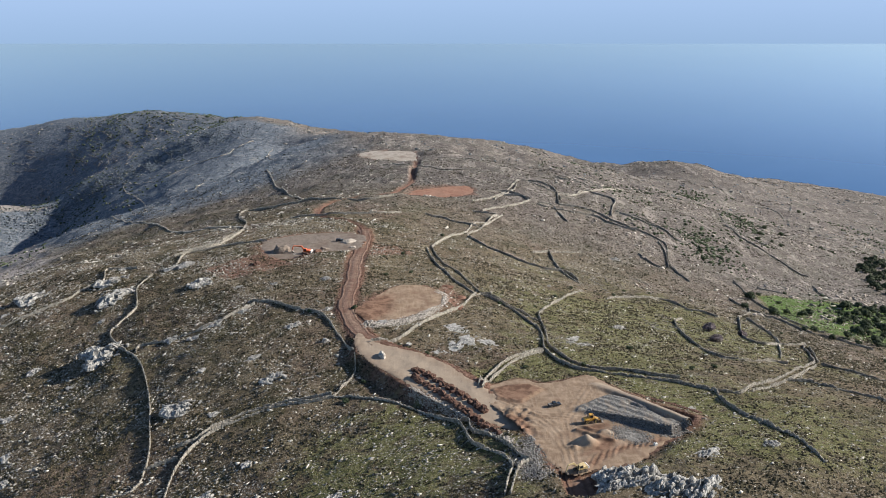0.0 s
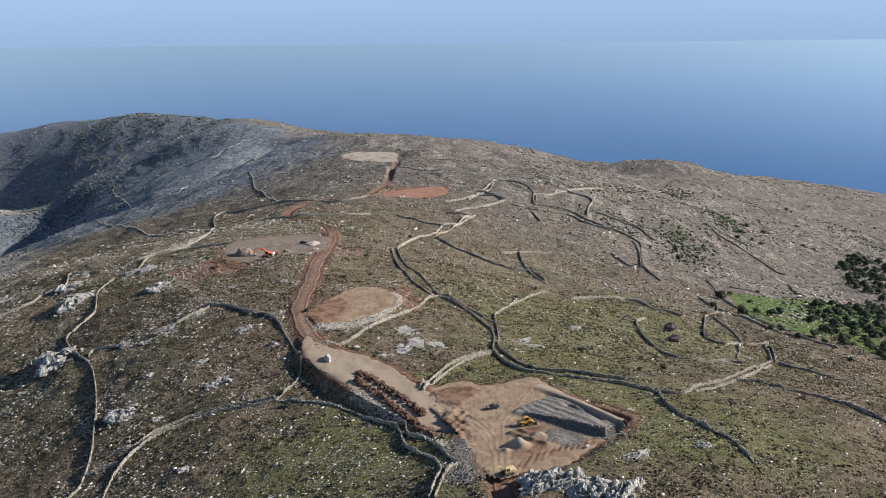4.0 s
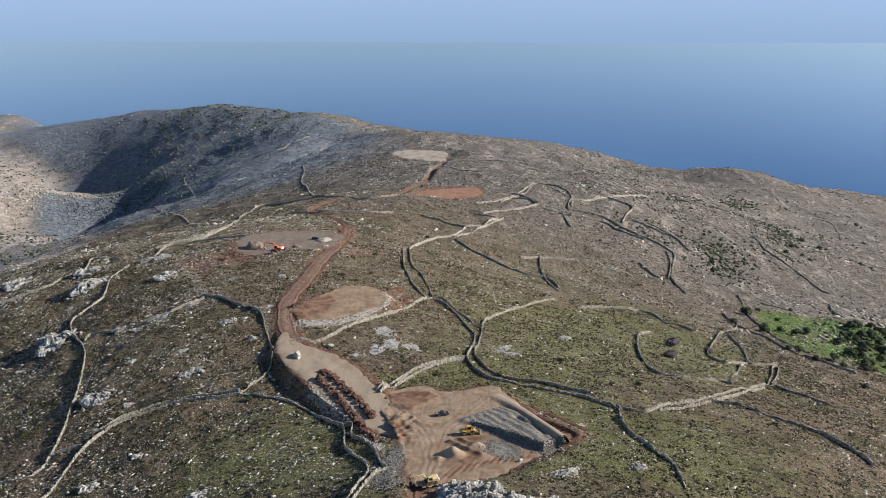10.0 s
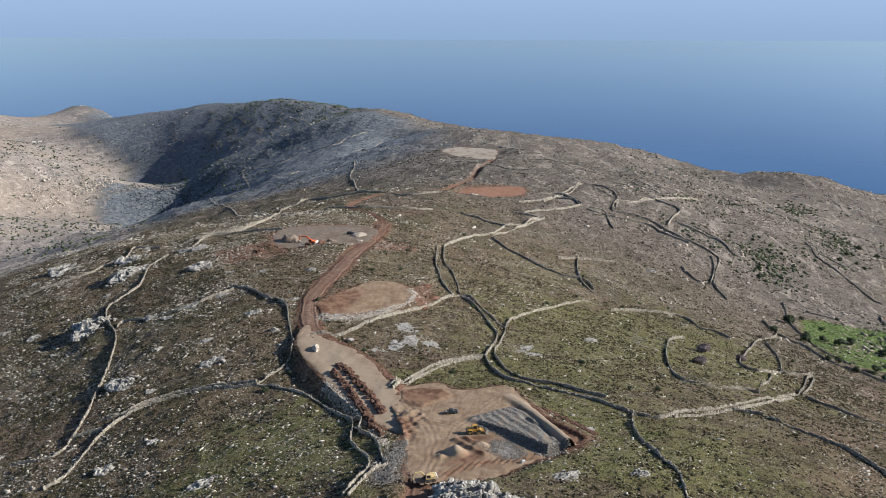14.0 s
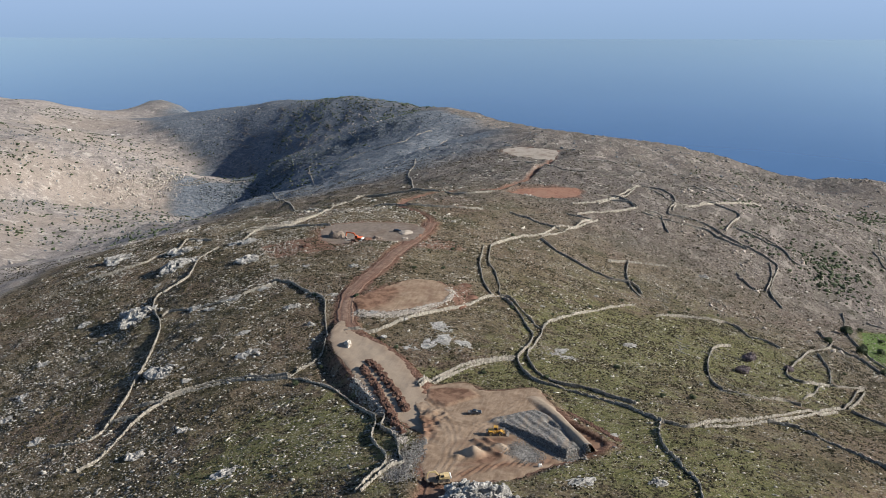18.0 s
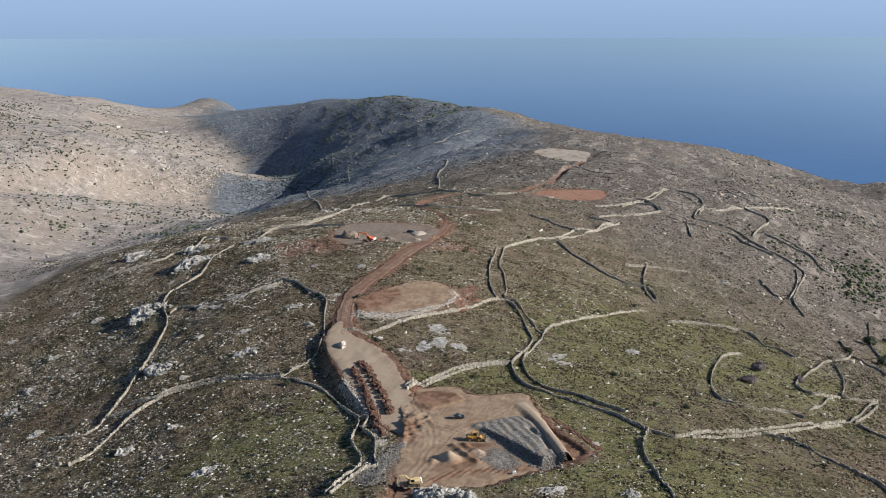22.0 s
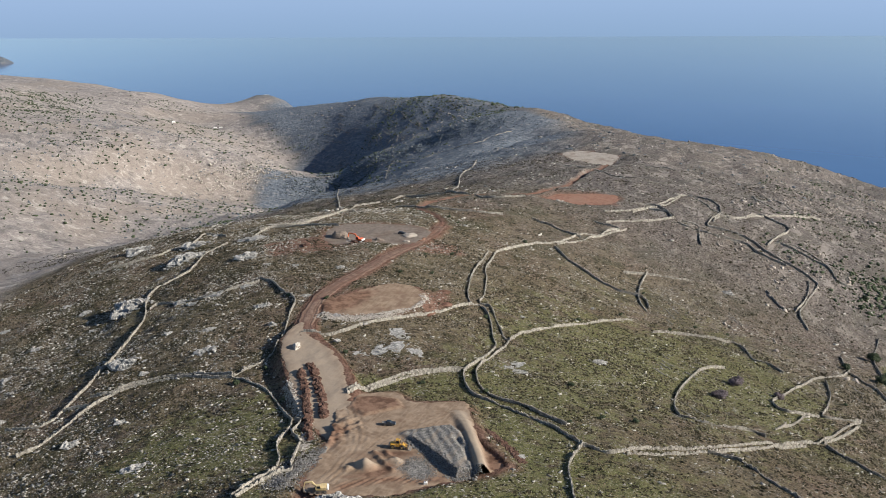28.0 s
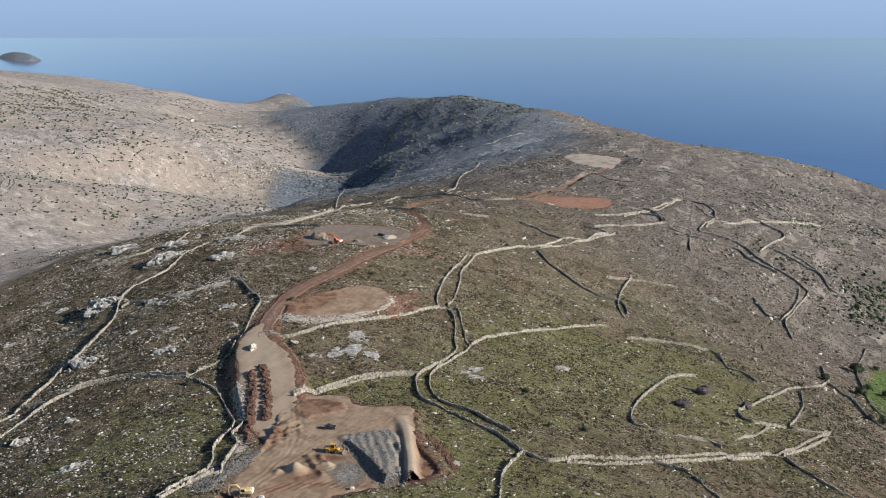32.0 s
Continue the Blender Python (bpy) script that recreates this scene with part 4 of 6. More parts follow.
stone_wall([(124.6, 331.5), (136.6, 343.4), (150.0, 359.6), (165.3, 380.7), (185.4, 412.5)], 1.3, 0.6, 0.6, label="twin dry stone wall edging an old mule lane")
stone_wall([(190.0, 424.7), (199.7, 455.8), (205.0, 475.6), (210.6, 486.9)], 1.3, 0.6, 0.6, label="grey dry stone field wall across the scrub")
stone_wall([(192.8, 427.9), (202.4, 455.1), (210.0, 480.6)], 1.3, 0.6, 0.6, label="grey dry stone field wall across the scrub")
stone_wall([(150.0, 359.6), (161.7, 361.4), (167.4, 355.6), (174.5, 346.9), (183.6, 339.9), (190.7, 334.5), (194.9, 327.2), (198.5, 321.7), (200.1, 314.5)], 1.3, 0.6, 0.6, label="dry stone wall round an upper field")
stone_wall([(193.5, 425.1), (202.9, 414.9), (214.4, 409.6), (230.6, 409.1)], 1.3, 0.6, 0.6, label="dry stone wall round an upper field")
stone_wall([(143.4, 506.9), (133.9, 488.7), (129.6, 452.7), (129.3, 420.0), (133.2, 399.8), (139.3, 397.0), (148.5, 399.5), (162.9, 410.0), (169.0, 407.8)], 1.3, 0.6, 0.6, label="curved dry stone wall of a sheep fold")
stone_wall([(191.3, 473.8), (177.0, 460.3), (169.9, 467.1), (171.8, 483.3), (185.4, 528.8), (191.9, 548.1), (203.4, 564.0), (208.9, 584.5), (205.4, 595.7), (203.9, 609.1)], 1.3, 0.6, 0.6, label="curved dry stone wall of a sheep fold")
stone_wall([(194.6, 543.9), (197.0, 520.3), (195.1, 493.7), (193.8, 477.6), (211.3, 489.9)], 1.3, 0.6, 0.6, label="curved dry stone wall of a sheep fold")
stone_wall([(184.5, 461.9), (179.8, 444.3), (172.3, 426.1)], 1.3, 0.6, 0.6, label="curved dry stone wall of a sheep fold")
stone_wall([(207.3, 576.0), (214.9, 569.1), (221.6, 559.1), (230.4, 537.9), (241.5, 529.8), (252.4, 522.0), (262.9, 510.4)], 1.3, 0.6, 0.6, label="dry stone wall along the green meadow")
stone_wall([(229.9, 680.9), (226.9, 651.6), (223.6, 621.9), (226.4, 597.9), (233.0, 559.1), (244.9, 540.6)], 1.3, 0.6, 0.6, label="dry stone wall along the green meadow")
stone_wall([(243.7, 666.2), (266.3, 666.9), (297.6, 678.1), (319.7, 687.5)], 1.35, 0.85, 1.2, label="dry stone wall along the green meadow")
stone_wall([(316.0, 733.3), (308.3, 700.0), (319.7, 687.5), (354.9, 704.1)], 1.35, 0.85, 1.2, label="dry stone wall along the green meadow")
stone_wall([(73.7, 768.3), (68.4, 780.0), (55.4, 794.5), (38.6, 786.5)], 1.35, 0.85, 1.2, label="dry stone wall round an upper field")
stone_wall([(106.7, 828.5), (101.5, 781.9), (103.5, 775.7), (112.2, 778.1)], 1.35, 0.85, 1.2, label="dry stone wall round an upper field")
stone_wall([(105.1, 813.7), (123.1, 828.9), (134.3, 854.3), (149.7, 847.7), (162.1, 838.5), (155.1, 809.1), (148.5, 777.7)], 1.35, 0.85, 1.2, label="dry stone wall round an upper field")
stone_wall([(83.3, 767.6), (95.3, 769.2), (97.8, 755.0), (100.7, 738.2), (103.0, 729.5)], 1.35, 0.85, 1.2, label="dry stone wall round an upper field")
stone_wall([(102.5, 774.9), (121.9, 778.7), (136.3, 776.7), (147.9, 766.6), (159.3, 757.4), (172.9, 751.2), (183.8, 743.0), (188.1, 734.6), (181.4, 696.1), (178.0, 665.5), (184.3, 642.5)], 1.35, 0.85, 1.2, label="dry stone wall round an upper field")
stone_wall([(153.9, 788.3), (171.6, 795.4), (190.5, 787.2), (200.3, 765.1)], 1.35, 0.85, 1.2, label="dry stone wall round an upper field")
stone_wall([(77.9, 643.5), (78.8, 610.2), (83.3, 584.6), (90.9, 570.2)], 1.35, 0.85, 1.2, label="dry stone wall round an upper field")
stone_wall([(181.9, 737.4), (181.9, 709.7), (175.1, 669.7)], 1.35, 0.85, 1.2, label="dry stone wall round an upper field")
stone_wall([(154.5, 686.9), (162.2, 675.3), (167.7, 666.8)], 1.35, 0.85, 1.2, label="dry stone wall round an upper field")
stone_wall([(80.7, 759.2), (107.6, 760.4), (132.9, 766.9), (143.8, 756.6), (164.8, 749.3)], 1.35, 0.85, 1.2, label="dry stone wall round an upper field")
stone_wall([(80.0, 867.5), (100.7, 853.1), (108.6, 822.7), (125.3, 830.8), (187.6, 932.0)], 1.35, 0.85, 1.2, label="dry stone wall round an upper field")
stone_wall([(122.7, 966.1), (145.6, 906.7), (176.8, 920.7)], 1.6, 1.2, 2.4, label="dry stone wall round an upper field")
stone_wall([(-446.7, 1167.9), (-371.4, 1021.5), (-273.3, 847.6), (-133.5, 599.6)], 1.6, 1.2, 2.4, label="long pale dry stone wall on the far slope")
stone_wall([(-219.4, 1114.9), (-199.6, 1041.4), (-178.2, 948.9), (-156.7, 890.2), (-124.9, 790.1)], 1.6, 1.2, 2.4, label="long pale dry stone wall on the far slope")
stone_wall([(-419.6, 1255.3), (-567.1, 1582.6), (-549.7, 1583.7), (-465.1, 1497.3), (-426.2, 1520.6), (-369.3, 1510.3), (-356.2, 1567.0), (-337.6, 1615.8)], 1.6, 1.2, 2.4, label="long pale dry stone wall on the far slope")
stone_wall([(-318.8, 1143.9), (-316.9, 1178.0), (-318.2, 1211.5)], 1.6, 1.2, 2.4, label="long pale dry stone wall on the far slope")
stone_wall([(-816.9, 2159.5), (-744.7, 2069.0), (-668.4, 1995.9), (-504.0, 1683.4)], 1.6, 1.2, 2.4, label="long pale dry stone wall on the far slope")
stone_wall([(-233.1, 1227.1), (-279.0, 1407.5), (-293.7, 1560.4)], 1.6, 1.2, 2.4, label="long pale dry stone wall on the far slope")
stone_wall([(-63.5, 953.4), (-36.8, 941.8), (-2.0, 900.1), (47.9, 908.8)], 1.6, 1.2, 2.4, label="long pale dry stone wall on the far slope")
stone_wall([(44.3, 759.3), (64.1, 805.6), (74.0, 853.1), (98.8, 829.7), (106.8, 822.0), (104.8, 787.9)], 1.35, 0.85, 1.2, label="long pale dry stone wall on the far slope")
stone_wall([(313.4, 1002.8), (299.8, 911.3), (302.2, 859.9), (315.0, 846.1)], 1.6, 1.2, 2.4, label="long pale dry stone wall on the far slope")
stone_wall([(352.1, 1196.3), (437.1, 1294.8), (491.0, 1304.0), (466.5, 1177.4)], 1.6, 1.2, 2.4, label="long pale dry stone wall on the far slope")
stone_wall([(510.7, 1057.4), (582.6, 1184.3), (564.6, 1112.0), (511.6, 970.8)], 1.6, 1.2, 2.4, label="long pale dry stone wall on the far slope")
stone_wall([(-150.9, 410.4), (-150.6, 416.8), (-134.8, 417.0), (-118.5, 418.8), (-106.2, 427.5), (-96.2, 436.4)], 1.3, 0.6, 0.6, label="grey dry stone field wall across the scrub")
stone_wall([(7.9, 1020.3), (47.3, 1021.1), (84.3, 983.6)], 1.6, 1.2, 2.4, label="dry stone wall round an upper field")
stone_wall([(129.5, 991.4), (151.0, 957.7), (168.4, 926.8)], 1.6, 1.2, 2.4, label="dry stone wall round an upper field")
stone_wall([(154.9, 791.3), (175.1, 786.3), (192.7, 781.7), (202.3, 762.5), (213.5, 764.2)], 1.35, 0.85, 1.2, label="dry stone wall round an upper field")
stone_wall([(49.9, 778.0), (70.7, 778.1), (76.2, 767.8)], 1.35, 0.85, 1.2, label="dry stone wall round an upper field")
stone_wall([(24.4, 744.3), (49.9, 778.0), (72.4, 855.0)], 1.35, 0.85, 1.2, label="dry stone wall round an upper field")
stone_wall([(31.7, 715.3), (62.1, 750.2), (76.2, 767.8)], 1.35, 0.85, 1.2, label="dry stone wall round an upper field")
stone_wall([(64.6, 625.7), (82.2, 640.9), (106.7, 659.2)], 1.35, 0.85, 1.2, label="dry stone wall round an upper field")
stone_wall([(289.7, 909.9), (289.0, 847.9), (302.2, 819.6), (314.4, 792.4), (326.8, 769.3)], 1.35, 0.85, 1.2, label="dry stone wall round an upper field")
stone_wall([(618.2, 1718.2), (891.1, 2285.2), (908.3, 2252.7)], 1.6, 1.2, 2.4, label="long pale dry stone wall on the far slope")
stone_wall([(443.0, 1491.2), (438.5, 1390.8)], 1.6, 1.2, 2.4, label="long pale dry stone wall on the far slope")

# ---- more materials ----
def paint(name, colour, rough=0.45, dirt=(0.22, 0.15, 0.10)):
    k = Mat(name, rough, 0, 0.5)
    c = k.mix(k.math("MULTIPLY", k.span(k.noise(0.7, 5), 0.45, 0.7), 0.55), colour, dirt)
    return k.out(c, k.noise(0.3, 3), 0.1, 0.02)


def leaf_material(name, a, b, c3):
    k = Mat(name, 0.8, 0, 0.2)
    c = k.mix(k.island(), a, b)
    return k.out(k.mix(k.span(k.noise(2.0, 3), 0.45, 0.65), c, c3))


M_YELLOW = paint("yellow_paint", (0.50, 0.27, 0.035))
M_CREAM = paint("cream_paint", (0.58, 0.44, 0.22))
M_ORANGE = paint("orange_paint", (0.75, 0.13, 0.03))
M_BLACKCAR = paint("dark_blue_paint", (0.018, 0.022, 0.030), 0.25, (0.05, 0.045, 0.04))
M_WHITEPAINT = paint("white_paint", (0.72, 0.70, 0.66), 0.6)
M_RUBBER = paint("black_rubber", (0.025, 0.024, 0.023), 0.85)
M_STEEL = paint("worn_steel", (0.16, 0.14, 0.12), 0.55)
M_RIM = paint("rim_paint", (0.42, 0.30, 0.10), 0.5)
k = Mat("dark_glass", 0.08, 0, 0.6)
M_GLASS = k.out((0.02, 0.026, 0.03))
M_SPOIL = earth_material("spoil_earth", (0.050, 0.028, 0.021), (0.165, 0.098, 0.075), (0.095, 0.052, 0.038), 0.8)
M_SHRUB = leaf_material("scrub_leaf", (0.014, 0.013, 0.006), (0.056, 0.048, 0.022), (0.028, 0.022, 0.012))
M_DRY = leaf_material("dry_grass", (0.085, 0.068, 0.036), (0.270, 0.215, 0.135), (0.150, 0.108, 0.068))
# leaf of the far scrub, its blue and lightness taken from the haze
M_HAZEHEATH = leaf_material("haze_heath_leaf", (0.058, 0.073, 0.086), (0.130, 0.148, 0.162), (0.080, 0.095, 0.106))
M_LEAF = leaf_material("tree_leaf", (0.030, 0.044, 0.022), (0.078, 0.096, 0.050), (0.048, 0.058, 0.034))
M_THORN = leaf_material("bare_thorn", (0.095, 0.074, 0.078), (0.180, 0.145, 0.150), (0.080, 0.064, 0.062))
M_BARK = earth_material("bark", (0.09, 0.07, 0.05), (0.17, 0.14, 0.11), (0.12, 0.10, 0.08), 0.4)
M_PLASTER = earth_material("whitewash", (0.74, 0.72, 0.68), (0.82, 0.80, 0.77), (0.66, 0.62, 0.56), 1.5)
M_PALEROCK = stone_material("pale_quarry_rock", (0.26, 0.23, 0.195), (0.50, 0.455, 0.40), (0.20, 0.15, 0.115))
M_BLUEROCK = stone_material("grey_quarry_rock", (0.075, 0.072, 0.069), (0.27, 0.255, 0.235), (0.12, 0.09, 0.07))


# ---- shapes ----
def prism(profile, y0, y1, bevel=0.04):
    """A side outline (x, z) drawn out from y0 to y1, with rounded edges."""
    bm = bmesh.new()
    a = [bm.verts.new((x, y0, z)) for x, z in profile]
    b = [bm.verts.new((x, y1, z)) for x, z in profile]
    n = len(profile)
    bm.faces.new(a[::-1])
    bm.faces.new(b)
    for i in range(n):
        bm.faces.new((a[i], a[(i + 1) % n], b[(i + 1) % n], b[i]))
    bmesh.ops.recalc_face_normals(bm, faces=bm.faces)
    if bevel:
        bmesh.ops.bevel(bm, geom=bm.edges[:], offset=bevel, segments=1, affect="EDGES")
    return bm


def block(x0, x1, y0, y1, z0, z1, bevel=0.04):
    return prism([(x0, z0), (x1, z0), (x1, z1), (x0, z1)], y0, y1, bevel)


def lathe(profile, segments=18):
    """Rings (radius, y) turned about the y axis."""
    bm = bmesh.new()
    rings = [[bm.verts.new((r * math.cos(a), y, r * math.sin(a))) for a in np.linspace(0, 2 * math.pi, segments, endpoint=False)] for r, y in profile]
    for p, q in zip(rings, rings[1:]):
        for i in range(segments):
            bm.faces.new((p[i], p[(i + 1) % segments], q[(i + 1) % segments], q[i]))
    bm.faces.new(rings[0])
    bm.faces.new(rings[-1][::-1])
    bmesh.ops.recalc_face_normals(bm, faces=bm.faces)
    return bm


def wheels(thing, places, r, w, rim=M_RIM):
    for x, y, z in places:
        t = part("wheel", lathe([(r * 0.55, -w * 0.42), (r * 0.9, -w / 2), (r, -w * 0.36), (r, w * 0.36), (r * 0.9, w / 2), (r * 0.55, w * 0.42)]), M_RUBBER, thing, "dusty black tyre")
        t.location = (x, y, z)
        part("rim", lathe([(r * 0.2, -w * 0.40), (r * 0.56, -w * 0.47), (r * 0.56, w * 0.47), (r * 0.2, w * 0.40)], 12), rim, t, "dusty wheel rim")


def empty(name, label, category, x, y, z, turn, group=""):
    e = new(name)
    e.matrix_basis = pose(x, y, z, 0, 0, turn)
    return tagged(e, label, category, group)


def tilted(x, y, z, turn, ground_of, reach=2.2):
    """A pose at x, y that follows the slope of the ground."""
    c, s = math.cos(radians(turn)), math.sin(radians(turn))
    up = math.degrees(math.atan2(ground_of(x + c * reach, y + s * reach) - ground_of(x - c * reach, y - s * reach), 2 * reach))
    side = math.degrees(math.atan2(ground_of(x - s * reach, y + c * reach) - ground_of(x + s * reach, y - c * reach), 2 * reach))
    return pose(x, y, z, 0, 0, turn) @ pose(0, 0, 0, side, -up, 0)


# ---- machines on the works yard ----
def wheel_loader(x, y, z, turn):
    t = empty("wheel_loader", "yellow articulated wheel loader on the works yard", "loader", x, y, z, turn)
    part("rear_frame", prism([(-3.3, 0.75), (-0.3, 0.75), (-0.3, 1.5), (-0.9, 2.05), (-3.1, 1.95), (-3.4, 1.4)], -0.72, 0.72, 0.07), M_YELLOW, t)
    part("counterweight", prism([(-3.75, 0.85), (-3.2, 0.75), (-3.2, 1.7), (-3.7, 1.5)], -0.95, 0.95, 0.08), M_STEEL, t, "dark cast counterweight")
    part("front_frame", prism([(-0.3, 0.75), (1.9, 0.75), (2.0, 1.3), (1.2, 1.75), (-0.2, 1.3)], -0.5, 0.5, 0.06), M_YELLOW, t)
    cab = part("cab", prism([(-1.1, 1.7), (0.25, 1.6), (0.35, 2.5), (0.1, 3.15), (-1.05, 3.15)], -0.68, 0.68, 0.06), M_YELLOW, t, "yellow cab")
    part("roof", block(-1.2, 0.3, -0.75, 0.75, 3.15, 3.3, 0.05), M_YELLOW, cab)
    part("window", prism([(0.34, 2.1), (0.37, 2.1), (0.37, 2.55), (0.15, 3.05), (0.12, 3.05)], -0.58, 0.58, 0), M_GLASS, cab, "dark windscreen")
    for s in (-1, 1):
        part("window", block(-0.95, 0.15, s * 0.69 - 0.015, s * 0.69 + 0.015, 2.15, 3.05, 0), M_GLASS, cab, "dark side window")
        part("lift_arm", prism([(0.9, 1.5), (2.6, 0.75), (3.3, 0.45), (3.35, 0.7), (2.5, 1.2), (1.1, 1.95)], s * 0.62 - 0.12, s * 0.62 + 0.12, 0.03), M_YELLOW, t)
        part("fender", prism([(-2.9, 1.5), (-1.2, 1.5), (-1.3, 1.75), (-2.8, 1.75)], s * 0.75, s * 1.25, 0.04), M_YELLOW, t)
        part("lamp", block(-0.1, 0.1, s * 0.55 - 0.12, s * 0.55 + 0.12, 3.3, 3.45, 0.02), M_STEEL, t)
    part("bucket", prism([(3.1, 0.1), (4.2, 0.05), (4.15, 0.15), (3.25, 0.35), (3.15, 1.1), (3.5, 1.25), (3.4, 1.35), (2.95, 1.15)], -1.35, 1.35, 0.02), M_STEEL, t, "worn steel bucket resting on the ground")
    part("exhaust", lathe([(0.08, -0.5), (0.08, 0.5)], 8), M_STEEL, t).matrix_basis = pose(-1.7, 0.35, 2.4, 90, 0, 0)
    wheels(t, [(-2.1, -1.0, 0.82), (-2.1, 1.0, 0.82), (1.15, -1.0, 0.82), (1.15, 1.0, 0.82)], 0.82, 0.62)
    return t


def pickup(x, y, z, turn, label, estate=False):
    t = empty("pickup" if not estate else "estate_car", label, "car", x, y, z, turn)
    part("body", prism([(-2.5, 0.45), (2.45, 0.45), (2.5, 0.85), (2.3, 1.05), (1.0, 1.15), (-2.5, 1.15)], -0.9, 0.9, 0.08), M_BLACKCAR, t)
    back = -2.3 if estate else -0.9
    cab = part("cab", prism([(back, 1.1), (1.15, 1.1), (0.45, 1.72), (back + 0.25, 1.75)], -0.8, 0.8, 0.08), M_BLACKCAR, t)
    part("windscreen", prism([(1.16, 1.17), (1.2, 1.17), (0.54, 1.69), (0.5, 1.69)], -0.68, 0.68, 0), M_GLASS, cab)
    for s in (-1, 1):
        part("window", prism([(back + 0.2, 1.2), (0.95, 1.2), (0.42, 1.64), (back + 0.35, 1.66)], s * 0.805 - 0.01, s * 0.805 + 0.01, 0), M_GLASS, cab)
        part("headlight", block(2.44, 2.52, s * 0.65 - 0.18, s * 0.65 + 0.18, 0.75, 0.92, 0.01), M_WHITEPAINT, t, "clear headlight")
    if not estate:
        part("load_bed", block(-2.42, -0.95, -0.78, 0.78, 1.16, 1.19, 0), M_STEEL, t, "dark load bed")
    part("bumper", block(2.46, 2.6, -0.8, 0.8, 0.42, 0.62, 0.04), M_STEEL, t)
    wheels(t, [(-1.55, -0.82, 0.37), (-1.55, 0.82, 0.37), (1.5, -0.82, 0.37), (1.5, 0.82, 0.37)], 0.37, 0.26, M_STEEL)
    return t


def excavator(x, y, z, turn, colour, label, reach=1.0):
    t = empty("excavator", label, "excavator", x, y, z, turn)
    for s in (-1, 1):
        tr = part("track", prism([(-2.0, 0.25), (-1.7, 0.0), (1.7, 0.0), (2.0, 0.25), (2.0, 0.65), (1.7, 0.9), (-1.7, 0.9), (-2.0, 0.65)], s * 1.1 - 0.3, s * 1.1 + 0.3, 0.05), M_RUBBER, t, "dusty steel crawler track")
        for wx in (-1.55, 0, 1.55):
            part("roller", lathe([(0.3, -0.33), (0.3, 0.33)], 10), M_STEEL, tr).location = (wx, s * 1.1, 0.45)
    part("turntable", lathe([(0.75, -0.2), (0.75, 0.2)], 18), M_STEEL, t).matrix_basis = pose(0, 0, 1.0, 90, 0, 0)
    part("house", prism([(-2.1, 1.15), (1.0, 1.15), (1.0, 1.7), (-0.4, 2.15), (-1.9, 2.1)], -1.25, 1.25, 0.08), colour, t)
    part("counterweight", prism([(-2.7, 1.2), (-2.05, 1.15), (-2.05, 2.1), (-2.5, 2.0)], -1.25, 1.25, 0.1), M_WHITEPAINT, t, "pale counterweight")
    cab = part("cab", prism([(-0.35, 1.2), (1.3, 1.2), (1.45, 1.9), (1.15, 2.85), (-0.3, 2.9)], 0.3, 1.25, 0.07), colour, t)
    part("window", prism([(1.3, 1.5), (1.47, 1.9), (1.2, 2.75), (1.17, 2.75)], 0.42, 1.13, 0), M_GLASS, cab, "dark windscreen")
    part("window", block(-0.15, 1.0, 1.245, 1.27, 1.9, 2.7, 0), M_GLASS, cab, "dark side window")
    part("boom", prism([(0.7, 1.35), (1.1, 1.25), (2.6, 3.1), (4.6 * reach, 3.15), (4.7 * reach, 3.5), (2.4, 3.75)], -0.35, 0.05, 0.04), colour, t)
    part("stick", prism([(4.5 * reach, 3.6), (4.85 * reach, 3.4), (5.3 * reach, 1.1), (5.05 * reach, 1.0)], -0.3, 0.0, 0.03), colour, t)
    part("bucket", prism([(5.0 * reach, 1.15), (5.35 * reach, 1.1), (5.2 * reach, 0.2), (4.5 * reach, 0.0), (4.35 * reach, 0.35), (4.75 * reach, 0.5)], -0.7, 0.4, 0.03), M_STEEL, t, "steel digging bucket")
    part("ram", lathe([(0.09, -1.1), (0.09, 1.1)], 8), M_STEEL, t, "hydraulic ram").matrix_basis = pose(1.7, -0.15, 2.0, 90, 52, 0)
    return t


lx, ly = (53.6, 292.6)
wheel_loader(lx, ly, yard_z(lx, ly) + 0.02, 12)
px, py = (42.0, 308.4)
pickup(px, py, yard_z(px, py) + 0.02, 20, "dark blue pickup truck parked on brown earth")
dx, dy = (44.0, 255.0)
excavator(dx, dy, spot(dx, dy) + 0.1, 205, M_CREAM, "cream and white crawler excavator digging beside the road")
ox, oy = (-82.6, 527.4)
excavator(ox, oy, pad_z("upper", ox, oy), 168, M_ORANGE, "orange crawler excavator on the crest platform", 1.4).scale = (1.3, 1.3, 1.3)
cx0, cy0 = (-65.5, 553.8)
pickup(cx0, cy0, pad_z("upper", cx0, cy0), 8, "dark estate car parked on the crest platform", True)
# small white block of unknown kind; its tank shape and lid are made up
wx, wy = (72.0, 272.4)
wb = empty("water_tank", "small white block with an added lid at the pit edge", "tank", wx, wy, yard_z(wx, wy), 20)
part("tank", prism([(-0.6, 0), (0.6, 0), (0.6, 0.7), (0.45, 0.9), (-0.45, 0.9), (-0.6, 0.7)], -0.5, 0.5, 0.06), M_WHITEPAINT, wb)
part("lid", lathe([(0.2, 0.0), (0.2, 0.08)], 12), M_STEEL, wb, "dark round lid").matrix_basis = pose(0, 0, 0.98, 90, 0, 0)


